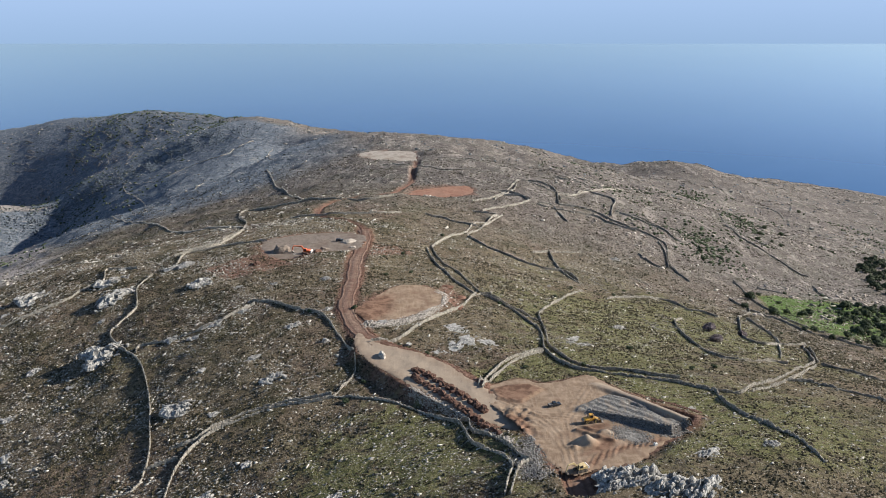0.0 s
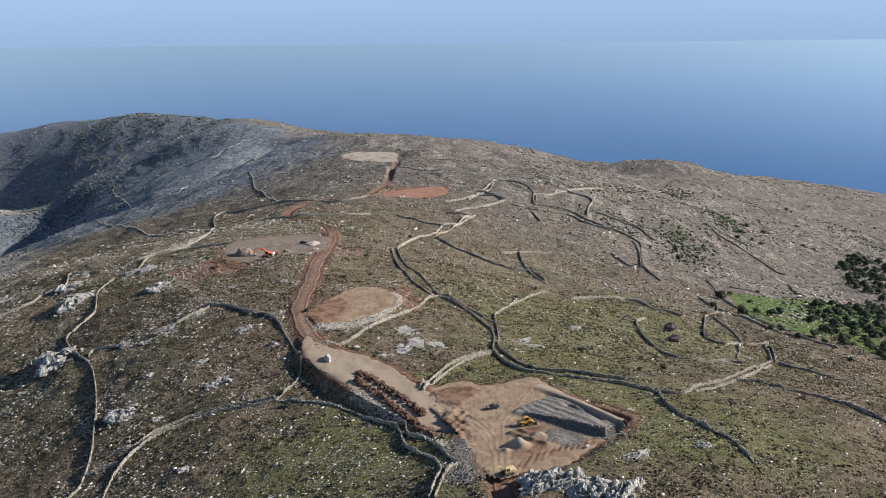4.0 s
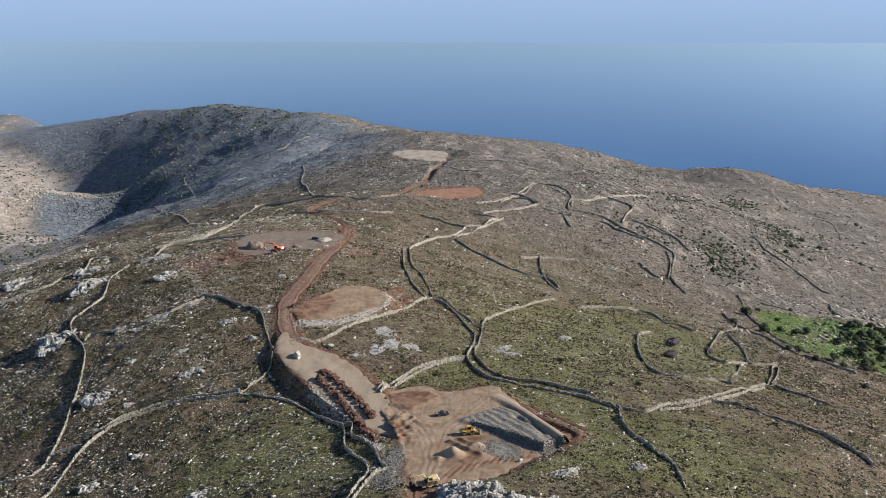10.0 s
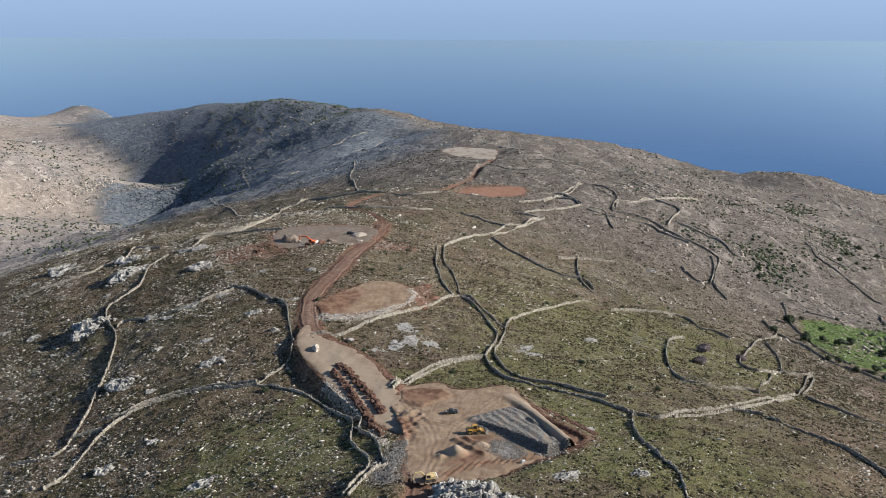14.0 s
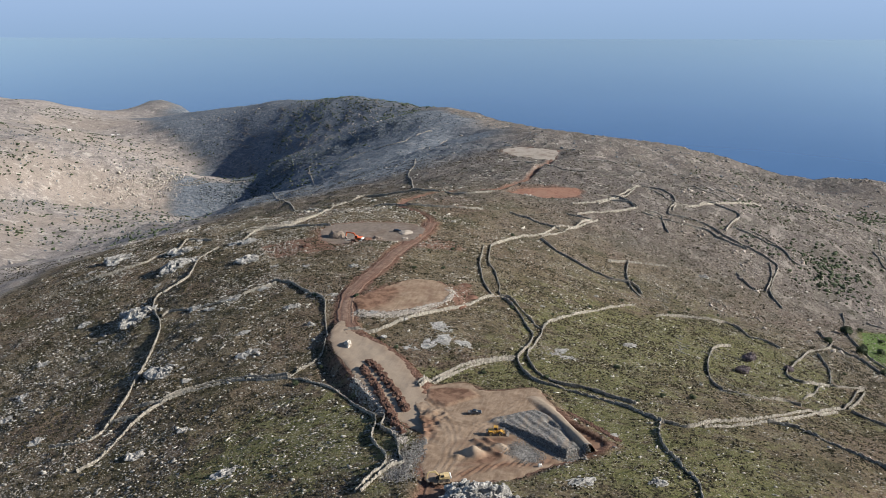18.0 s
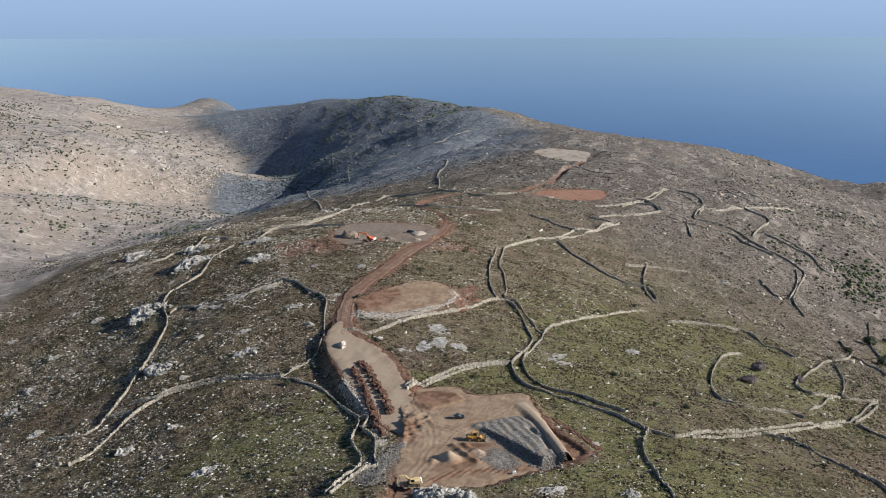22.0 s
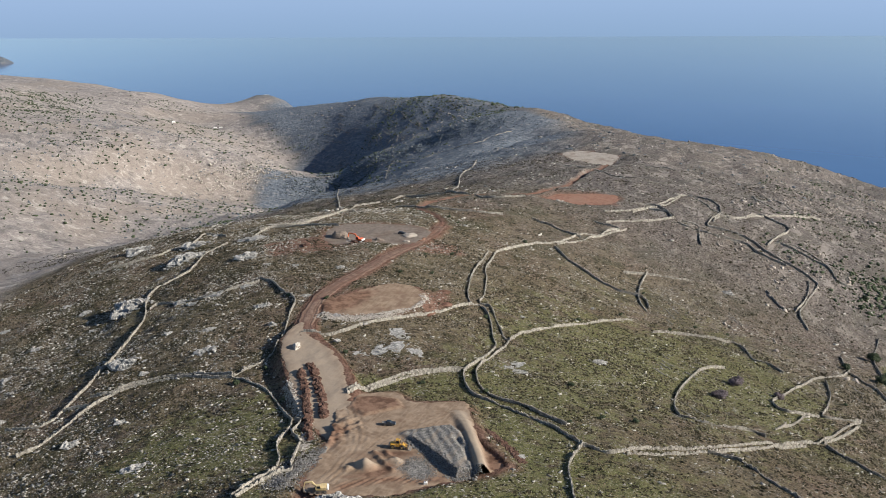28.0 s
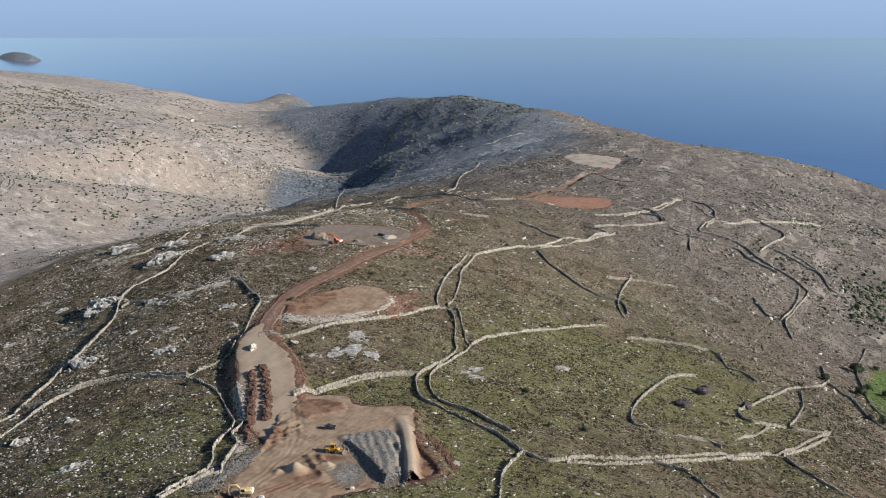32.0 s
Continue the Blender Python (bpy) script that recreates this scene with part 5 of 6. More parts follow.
# ---- heaps of earth ----
def lump_mesh(name, seed, flat, material, rough=0.35, sub=3):
    bm = bmesh.new()
    bmesh.ops.create_icosphere(bm, subdivisions=sub, radius=1.0)
    off = Vector((seed * 7.3, seed * 3.1, seed * 5.7))
    for v in bm.verts:
        n = noise.noise(v.co * 1.3 + off) * rough + noise.noise(v.co * 3.4 + off) * rough * 0.55 + noise.noise(v.co * 8 + off) * rough * 0.22
        v.co = v.co * (1 + n)
        v.co.z *= flat
    me = bpy.data.meshes.new(name)
    bm.to_mesh(me)
    bm.free()
    me.materials.append(material)
    return me


SPOIL = [lump_mesh("earth_mound", 11 + i, 0.75, M_SPOIL, 0.5) for i in range(5)]
rnd = random.Random(5)
for row in ([(-11.3, 336.2), (-6.6, 330.3), (-2.4, 324.4), (1.5, 318.3), (5.6, 312.2), (10.6, 304.0), (15.8, 295.8), (20.0, 289.4)], [(-11.2, 343.8), (-6.7, 338.5), (-2.3, 333.1), (2.5, 326.7), (6.8, 321.2), (11.2, 314.5), (15.6, 307.2)]):
    for i, (x, y) in enumerate(smooth_line(row, 2.7)):
        ob = new("earth_mound", SPOIL[(i + len(row)) % 5])
        z = pad_z("strip", x, y, 0.16)
        ob.matrix_basis = pose(x + rnd.uniform(-0.25, 0.25), y + rnd.uniform(-0.25, 0.25), z + 0.1, 0, 0, rnd.uniform(0, 360)) @ Matrix.Diagonal((rnd.uniform(1.6, 2.0), rnd.uniform(1.5, 1.9), rnd.uniform(1.6, 2.2), 1))
        tagged(ob, "tipped heap of dark red-brown soil and stones", "earth heap", "tipped soil heaps on the terrace")
for (x, y), r, h, mat_ in (((-98.5, 531.5), 5.6, 5.8, M_GREYPAD), ((-59.8, 552.5), 4.6, 2.0, M_WHITE), ((-56.0, 540.0), 2.2, 1.4, M_WHITE), ((-73.0, 536.0), 3.0, 2.2, M_GREYPAD)):
    ob = new("spoil_heap", lump_mesh("spoil_heap", 40 + r, 0.8, mat_, 0.3))
    ob.matrix_basis = pose(x, y, pad_z("upper", x, y) - 0.2, 0, 0, 30) @ Matrix.Diagonal((r, r * 0.8, h, 1))
    tagged(ob, "pale heap of excavated rubble on the crest platform", "rubble heap")
for i, (x, y) in enumerate([(-101.9, 524.2), (-89.5, 525.7), (-82.4, 520.0), (-75.8, 525.1), (-73.7, 533.6), (-109.5, 508.5), (-50.9, 551.0)]):
    ob = new("spoil_heap", lump_mesh("spoil_heap", 90 + i, 0.8, (M_RED, M_WHITE, M_SPOIL)[i % 3], 0.55))
    ob.matrix_basis = pose(x, y, spot(x, y) + 0.1, 0, 0, 70 * i) @ Matrix.Diagonal(((2.6, 3.4, 2.2)[i % 3], (2.2, 2.0, 2.6)[i % 3], (1.5, 1.9, 2.2)[i % 3], 1))
    tagged(ob, ("heap of red soil beside the crest platform", "heap of pale rubble beside the crest platform", "heap of dark soil beside the crest platform")[i % 3], "rubble heap", "heaps round the crest platform")
for i, (x, y) in enumerate([(-4.3, 443.2), (1.9, 460.0), (8.9, 444.9), (7.6, 427.2), (1.8, 427.1)][1:4]):
    ob = new("red_heap", lump_mesh("red_heap", 60 + i, 0.6, M_RED, 0.4))
    ob.matrix_basis = pose(x, y, spot(x, y) - 0.2, 0, 0, 50 * i) @ Matrix.Diagonal((3.6, 2.8, 1.6, 1))
    tagged(ob, "heap of loose red earth beside the platform", "earth heap", "red earth heaps")


# ---- rocks ----
def clear_of_works(x, y, gap):
    e = np.full(np.shape(x), 1e9)
    for name, (outline, slope, rise, bank) in PADS.items():
        e = np.minimum(e, edge_distance(x, y, outline))
    for line, level, width in LANES:
        e = np.minimum(e, line_distance(x, y, line)[0] - width)
    return e > gap


BOX = np.array([(-1, -1, -1), (1, -1, -1), (1, 1, -1), (-1, 1, -1), (-1, -1, 1), (1, -1, 1), (1, 1, 1), (-1, 1, 1)], float)
BOX_FACES = np.array([(0, 3, 2, 1), (4, 5, 6, 7), (0, 1, 5, 4), (1, 2, 6, 5), (2, 3, 7, 6), (3, 0, 4, 7)])
GOLD = (1 + 5 ** 0.5) / 2
ICO = np.array([(-1, GOLD, 0), (1, GOLD, 0), (-1, -GOLD, 0), (1, -GOLD, 0), (0, -1, GOLD), (0, 1, GOLD), (0, -1, -GOLD), (0, 1, -GOLD), (GOLD, 0, -1), (GOLD, 0, 1), (-GOLD, 0, -1), (-GOLD, 0, 1)]) / 1.9
ICO_FACES = np.array([(0, 11, 5), (0, 5, 1), (0, 1, 7), (0, 7, 10), (0, 10, 11), (1, 5, 9), (5, 11, 4), (11, 10, 2), (10, 7, 6), (7, 1, 8), (3, 9, 4), (3, 4, 2), (3, 2, 6), (3, 6, 8), (3, 8, 9), (4, 9, 5), (2, 4, 11), (6, 2, 10), (8, 6, 7), (9, 8, 1)])


def strew(name, x, y, z, size, high, template, faces, material, jitter, rng, label, category, bed=None):
    """Many small uneven pieces in one mesh."""
    n, m = len(x), len(template)
    a = rng.uniform(0, 2 * math.pi, n) if bed is None else rng.normal(bed, 0.4, n)
    p = template[None] * (1 + rng.uniform(-jitter, jitter, (n, m, 3)))
    long = rng.uniform(0.7, 1.8, n) if bed is None else rng.uniform(0.9, 2.3, n)
    p = p * np.stack([size * long, size * rng.uniform(0.4, 1.0, n), size * high * rng.uniform(0.5, 1.3, n)], -1)[:, None]
    lean = rng.uniform(-0.35, 0.35, n)[:, None]
    p[..., 2] += p[..., 0] * lean
    c, s = np.cos(a)[:, None], np.sin(a)[:, None]
    co = np.stack([p[..., 0] * c - p[..., 1] * s + x[:, None], p[..., 0] * s + p[..., 1] * c + y[:, None], p[..., 2] + z[:, None]], -1)
    f = (faces[None] + (np.arange(n) * m)[:, None, None]).reshape(-1, faces.shape[1])
    me = bpy.data.meshes.new(name)
    me.vertices.add(n * m)
    me.vertices.foreach_set("co", co.ravel())
    me.loops.add(f.size)
    me.loops.foreach_set("vertex_index", f.ravel())
    me.polygons.add(len(f))
    me.polygons.foreach_set("loop_start", np.arange(len(f)) * faces.shape[1])
    me.update(calc_edges=True)
    me.materials.append(material)
    return tagged(new(name, me), label, category, kind="stuff")


rng = np.random.default_rng(7)


def spread(n, x0, x1, y0, y1, gap, weight):
    """Random places by weight, clear of the works."""
    x, y = rng.uniform(x0, x1, n), rng.uniform(y0, y1, n)
    keep = rng.uniform(0, 1, n) < weight(x, y)
    x, y = x[keep], y[keep]
    keep = clear_of_works(x, y, gap)
    return x[keep], y[keep]


def stony(x, y):
    n = 0.42 + 0.35 * value_noise(x, y, 26, 51) + 0.35 * value_noise(x, y, 8, 52) + 0.25 * value_noise(x, y, 3, 56)
    west = np.clip((20 - x) / 120, 0, 1) + 0.5 * np.exp(-((x + 10) / 45) ** 2 - ((y - 275) / 40) ** 2)
    return np.clip(np.clip(n, 0, 1) ** 1.4 * (0.26 + 0.9 * west), 0.015, 1)


def shrubby(x, y):
    n = 0.35 + 0.4 * value_noise(x, y, 31, 53) + 0.35 * value_noise(x, y, 9, 54) + 0.7 * value_noise(x, y, 3.4, 55)
    return np.clip(n, 0.06, 1)


CHIP, CHIP_FACES = BOX, BOX_FACES[1:]
TUFT = np.array([(math.cos(a) * r, math.sin(a) * r, -0.2) for a, r in zip(np.arange(6) * 1.047, (1, 0.8, 1, 0.9, 1, 0.75))] + [(0.25, 0.1, 0.75), (-0.3, 0.15, 0.7), (0.0, -0.3, 0.8)])
TUFT_FACES = np.array([(0, 1, 6), (1, 2, 7), (2, 3, 7), (3, 4, 8), (4, 5, 8), (5, 0, 6), (1, 7, 6), (3, 8, 7), (5, 6, 8), (6, 7, 8)])
x, y = spread(340000, -300, 340, 215, 620, 2.0, stony)
s = 0.09 + 0.07 * rng.pareto(2.2, len(x)).clip(0, 4.5)
strew("scattered_rocks", x, y, ground(x, y) + s * 0.12, s, 0.85, CHIP, CHIP_FACES, M_ROCK, 0.5, rng, "pale grey limestone rocks strewn over the hillside", "rocks", 0.5)
x, y = spread(90000, -430, 520, 600, 1250, 3.0, lambda x, y: stony(x, y) * np.where((x < -90) & (y > 800), 0.2, 1.0))
s = 0.15 + 0.13 * rng.pareto(2.3, len(x)).clip(0, 5)
strew("upper_rocks", x, y, ground(x, y) + s * 0.1, s, 0.8, CHIP, CHIP_FACES, M_ROCK, 0.5, rng, "pale limestone rocks strewn over the upper slopes", "rocks", 0.5)
x, y = spread(12000, -1000, 1000, 1150, 2300, 3.0, lambda x, y: stony(x, y) * np.where(x < -100, 0.25, 1.0))
s = 0.5 + 0.5 * rng.pareto(2.2, len(x)).clip(0, 4)
strew("ridge_rocks", x, y, ground(x, y) + s * 0.05, s, 0.5, CHIP, CHIP_FACES, M_OLDWALL, 0.45, rng, "grey rock ledges on the far ridge", "rocks")
x, y = spread(230000, -300, 340, 215, 560, 1.5, shrubby)
s = rng.uniform(0.22, 0.7, len(x)) * rng.uniform(0.7, 1.3, len(x))
strew("scrub", x, y, ground(x, y), s, 0.85, TUFT, TUFT_FACES, M_SHRUB, 0.3, rng, "low dark olive thorn scrub over the hillside", "scrub")
BLADE = np.array([(1, 0, -0.2), (-0.5, 0.8, -0.2), (-0.5, -0.8, -0.2), (0.15, 0.1, 0.9)])
BLADE_FACES = np.array([(0, 1, 3), (1, 2, 3), (2, 0, 3)])
x, y = spread(300000, -300, 340, 215, 600, 1.5, lambda x, y: np.clip(0.4 + 0.35 * value_noise(x, y, 18, 66) + 0.4 * value_noise(x, y, 5, 67), 0.05, 1))
s = rng.uniform(0.14, 0.42, len(x))
strew("dry_tufts", x, y, ground(x, y), s, 0.8, BLADE, BLADE_FACES, M_DRY, 0.35, rng, "tufts of straw-coloured dry grass over the hillside", "grass")
x, y = spread(90000, -430, 520, 540, 1100, 2.5, shrubby)
s = rng.uniform(0.35, 0.95, len(x))
strew("upper_scrub", x, y, ground(x, y), s, 0.7, TUFT, TUFT_FACES, M_SHRUB, 0.3, rng, "low dark olive scrub on the upper slopes", "scrub")
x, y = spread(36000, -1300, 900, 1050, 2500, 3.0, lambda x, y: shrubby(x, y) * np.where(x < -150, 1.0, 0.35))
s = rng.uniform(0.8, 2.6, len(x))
strew("ridge_scrub", x, y, ground(x, y), s, 0.7, TUFT, TUFT_FACES, M_HAZEHEATH, 0.3, rng, "dense dark scrub, coloured blue with haze, on the far ridge and in the ravine", "scrub")
x, y = spread(20000, -1900, -450, 700, 2300, 3.0, lambda x, y: np.clip(0.35 + value_noise(x, y, 160, 57), 0.06, 1))
s = rng.uniform(0.9, 2.8, len(x))
keep = land(x, y) > 15
strew("valley_bushes", x[keep], y[keep], ground(x[keep], y[keep]) + 0.4, s[keep], 0.8, ICO, ICO_FACES, M_LEAF, 0.3, rng, "scattered dark bushes on the pale slope across the valley", "bushes")
x, y = spread(36000, -2300, -450, 750, 2400, 3.0, lambda x, y: np.clip(value_noise(x, y, 120, 58), 0, 1))
s = 0.5 + 0.5 * rng.pareto(2.4, len(x)).clip(0, 3)
keep = land(x, y) > 10
strew("valley_rocks", x[keep], y[keep], ground(x[keep], y[keep]), s[keep], 0.5, BOX, BOX_FACES, M_PALEROCK, 0.4, rng, "pale rock ledges on the slope across the valley", "rocks")


def along(line, n, wide):
    q = np.array(smooth_line(line, 6.0))
    k = rng.integers(0, len(q), n)
    return q[k, 0] + rng.normal(0, wide, n), q[k, 1] + rng.normal(0, wide, n)


# ravine bushes, packed along the shadow band to darken it, with haze-blue leaf
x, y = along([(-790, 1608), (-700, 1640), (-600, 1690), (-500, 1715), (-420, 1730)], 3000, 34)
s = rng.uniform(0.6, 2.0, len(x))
strew("ravine_bushes", x, y, ground(x, y) + 0.4, s, 0.8, ICO, ICO_FACES, M_HAZEHEATH, 0.35, rng, "dense dark bushes filling the ravine, coloured for its shade and haze", "bushes")
x, y = along([(-935, 1500), (-915, 1555), (-890, 1600), (-905, 1640)], 1500, 22)
s = 0.5 + 0.5 * rng.pareto(2.4, len(x)).clip(0, 2.5)
strew("valley_cliff", x, y, ground(x, y), s, 0.9, BOX, BOX_FACES, M_PALEROCK, 0.45, rng, "pale broken cliff above the ravine", "rocks")
x, y = along([(-690, 740), (-640, 766), (-600, 800)], 700, 16)
s = 0.6 + 0.7 * rng.pareto(2.4, len(x)).clip(0, 3)
strew("quarry_face", x, y, ground(x, y), s, 1.0, BOX, BOX_FACES, M_PALEROCK, 0.45, rng, "pale rock face at the foot of the far slope", "rocks")
x, y = spread(9000, 120, 760, 560, 1350, 3.0, lambda x, y: np.clip(1.6 * value_noise(x, y, 60, 61) - 0.35 + np.clip((x - 250) / 900, 0, 0.4), 0, 1))
s = rng.uniform(0.6, 1.9, len(x))
strew("slope_bushes", x, y, ground(x, y) + 0.2, s, 0.8, ICO, ICO_FACES, M_LEAF, 0.3, rng, "dark evergreen bushes scattered on the rocky slope", "bushes")
x, y = spread(60000, 110, 900, 560, 1800, 3.0, lambda x, y: np.clip(0.10 + 0.9 * value_noise(x, y, 55, 62) + 0.7 * value_noise(x * 0.8 + y * 0.6, y * 0.8 - x * 0.6, 9, 63), 0, 1))
s = 0.3 + 0.26 * rng.pareto(2.2, len(x)).clip(0, 3)
strew("slope_ledges", x, y, ground(x, y) + s * 0.05, s, 0.8, CHIP, CHIP_FACES, M_LEDGE, 0.5, rng, "broken ledges of pale brownish limestone on the slope", "rocks", -0.6)
for line in ([(325, 945), (345, 1000), (345, 1060)], [(330, 1180), (345, 1225), (362, 1290)], [(225, 735), (232, 770), (240, 800)]):
    x, y = along(line, 240, 13)
    s = rng.uniform(0.6, 2.0, len(x))
    strew("evergreen_thicket", x, y, ground(x, y) + 0.3, s, 0.8, ICO, ICO_FACES, M_LEAF, 0.4, rng, "thicket of dark evergreen bushes on the rocky slope", "bushes")
x, y = spread(30000, 110, 900, 560, 1800, 3.0, lambda x, y: np.clip(0.15 + 0.8 * value_noise(x, y, 40, 64) + 0.5 * value_noise(x, y, 10, 65), 0, 1))
s = rng.uniform(0.5, 1.5, len(x))
strew("slope_scrub", x, y, ground(x, y), s, 0.7, TUFT, TUFT_FACES, M_SHRUB, 0.3, rng, "low dark heath scrub between the ledges", "scrub")


# old terraces: low walls that follow the lie of the slope
def terraces(name, n, x0, x1, y0, y1, size, steps, label):
    x, y = rng.uniform(x0, x1, n), rng.uniform(y0, y1, n)
    rows = np.arange(n) % 3
    x, y = x[np.arange(n) // 3 * 3], y[np.arange(n) // 3 * 3] + rows * rng.uniform(9, 16, n)
    way = rng.choice((-1.0, 1.0), n)[np.arange(n) // 3 * 3]
    length = rng.integers(steps // 3, steps, n)
    px, py = [], []
    for i in range(steps):
        keep = (i < length) & (rng.uniform(0, 1, n) < 0.87)
        px.append(x[keep])
        py.append(y[keep])
        z = land(x, y)
        gx, gy = land(x + 4, y) - z, land(x, y + 4) - z
        g = np.hypot(gx, gy) + 1e-6
        x, y = x - way * size * 1.1 * gy / g + rng.uniform(-0.4, 0.4, n), y + way * size * 1.1 * gx / g + rng.uniform(-0.4, 0.4, n)
    x, y = np.concatenate(px), np.concatenate(py)
    ok = clear_of_works(x, y, 3.0) & (land(x, y) > 12)
    x, y = x[ok], y[ok]
    strew(name, x, y, ground(x, y) + 0.15, np.full(len(x), size * 0.62), 0.8, CHIP, CHIP_FACES, M_OLDWALL, 0.3, rng, label, "terrace walls")


terraces("ridge_terraces", 330, -1080, -620, 1820, 2230, 0.8, 60, "ruined stone terraces on the shaded ridge")
terraces("valley_terraces", 60, -1700, -600, 900, 2100, 1.3, 60, "ruined stone terraces across the valley")
terraces("field_terraces", 24, 100, 230, 350, 600, 0.4, 40, "low lines of tumbled stones in the grass")


def rubble(name, line, wide, n, lo, hi, material, label, height_of=None, drop=0.0):
    q = np.array(smooth_line(line, 1.0))
    k = rng.integers(0, len(q), n)
    x, y = q[k, 0] + rng.normal(0, wide, n), q[k, 1] + rng.normal(0, wide, n)
    z = ground(x, y) if height_of is None else np.array([height_of(a, b) for a, b in zip(x, y)])
    strew(name, x, y, z - drop, rng.uniform(lo, hi, n) ** 1.0, 0.8, BOX, BOX_FACES, material, 0.38, rng, label, "rubble")


rubble("platform_rubble", [(-36.0, 396.5), (-31.0, 395.0), (-26.5, 397.1), (-19.7, 399.2), (-11.0, 407.1), (-5.5, 417.0), (-0.6, 430.2), (-2.1, 440.7)], 1.7, 3800, 0.08, 0.34, M_PALEROCK, "bank of pale broken rock along the platform edge")
rubble("roadside_rubble", [(30.0, 252.2), (28.0, 263.0), (28.7, 272.5), (31.0, 277.6), (32.2, 280.2)], 2.6, 5000, 0.05, 0.24, M_BLUEROCK, "grey broken rock tipped beside the road")
rubble("terrace_rubble", [(-12.5, 326.5), (-6.2, 319.9), (2.0, 310.8), (11.1, 301.5), (18.7, 289.3), (23.2, 279.5)], 1.3, 2200, 0.07, 0.26, M_PALEROCK, "broken rock along the foot of the terrace")
rubble("gravel_face", GRAVEL[6:], 0.9, 4500, 0.05, 0.24, M_BLUEROCK, "grey broken stone on the face of the gravel bank", yard_z)
rubble("field_bank_rubble", [(76.2, 321.0), (83.8, 314.3), (90.0, 307.5), (94.5, 302.7)], 0.7, 1500, 0.1, 0.4, M_SPOIL, "dark broken rock along the edge of the dug field")
rubble("pit_stones", PATCH, 1.2, 1600, 0.04, 0.15, M_BLUEROCK, "grey stones round the dug pit", yard_z)
for line, level, width in LANES[:1]:
    q = np.array(line)
    t = np.gradient(q, axis=0)
    t /= np.linalg.norm(t, axis=1)[:, None]
    for side, name in ((1, "road_edge_stones"), (-1, "road_bank_stones")):
        edge = q + side * (width + 0.7) * np.c_[t[:, 1], -t[:, 0]]
        rubble(name, [tuple(p) for p in edge[::3]], 0.8, 1500, 0.06, 0.22, M_RED if side > 0 else M_SPOIL, "loose stones and clods along the road edge")

# outcrops: boulders heaped on bedrock
def cut_rock(name, seed, material, cuts=22):
    """A rough angular block: a ball trimmed by random planes."""
    r = random.Random(seed)
    bm = bmesh.new()
    bmesh.ops.create_icosphere(bm, subdivisions=3, radius=1.25)
    planes = [(Vector((r.gauss(0, 1), r.gauss(0, 1), r.gauss(0, 0.8))).normalized(), r.uniform(0.42, 0.95)) for i in range(cuts)]
    off = Vector((seed * 3.7, seed * 1.9, seed * 5.3))
    for v in bm.verts:
        for n, d in planes:
            e = v.co.dot(n) - d
            if e > 0:
                v.co -= n * e
        v.co *= 1 + 0.18 * noise.noise(v.co * 3.2 + off) + 0.10 * noise.noise(v.co * 8 + off)
    me = bpy.data.meshes.new(name)
    bm.to_mesh(me)
    bm.free()
    me.materials.append(material)
    return me


def massif_mesh(name, seed, material):
    """A weathered hump of bedrock, about one metre in radius: tilted beds, clefts and pits."""
    r = random.Random(seed)
    n = 64
    off = Vector((seed * 2.3, seed * 4.1, seed * 1.7))
    ca, sa = math.cos(0.5 + 0.4 * r.random()), math.sin(0.5 + 0.4 * r.random())
    co, faces = [], []
    for j in range(n + 1):
        for i in range(n + 1):
            x, y = 2.4 * i / n - 1.2, 2.4 * j / n - 1.2
            u = Vector(((x * ca + y * sa) * 1.1, (y * ca - x * sa) * 2.2, 0))
            d = math.hypot(x, y) * (1 + 0.45 * noise.noise(Vector((x * 1.9, y * 1.9, 0)) + off))
            hump = max(0.0, 1 - d * d) ** 1.25
            ds, pts = noise.voronoi(u * 2.3 + off)
            cell = noise.cell(pts[0] * 9.7)
            ds2, pts2 = noise.voronoi(Vector((x, y, 0)) * 6.5 + off)
            z = hump * (0.36 + 0.42 * cell) + min(0.12, (ds[1] - ds[0]) * 0.4) * min(1, hump * 2) - 0.10
            z += (0.10 * noise.cell(pts2[0] * 7.3) + min(0.06, (ds2[1] - ds2[0]) * 0.25) + 0.07 * noise.noise(Vector((x, y, 0)) * 11 + off)) * min(1, hump * 2)
            co.append((x + 0.05 * noise.noise(Vector((x, y, 5)) * 5 + off), y + 0.05 * noise.noise(Vector((x, y, 9)) * 5 + off), z if d < 1 else -0.35))
    for j in range(n):
        for i in range(n):
            k = j * (n + 1) + i
            q = (k, k + 1, k + n + 2, k + n + 1)
            if any(co[v][2] > -0.3 for v in q):
                faces.append(q)
    me = bpy.data.meshes.new(name)
    me.from_pydata(co, [], faces)
    me.materials.append(material)
    return me


BOULDERS = [cut_rock("boulder", 71 + i, M_CRAG) for i in range(9)]
MASSIFS = [massif_mesh("rock_mass", 15 + i, M_CRAG) for i in range(8)]


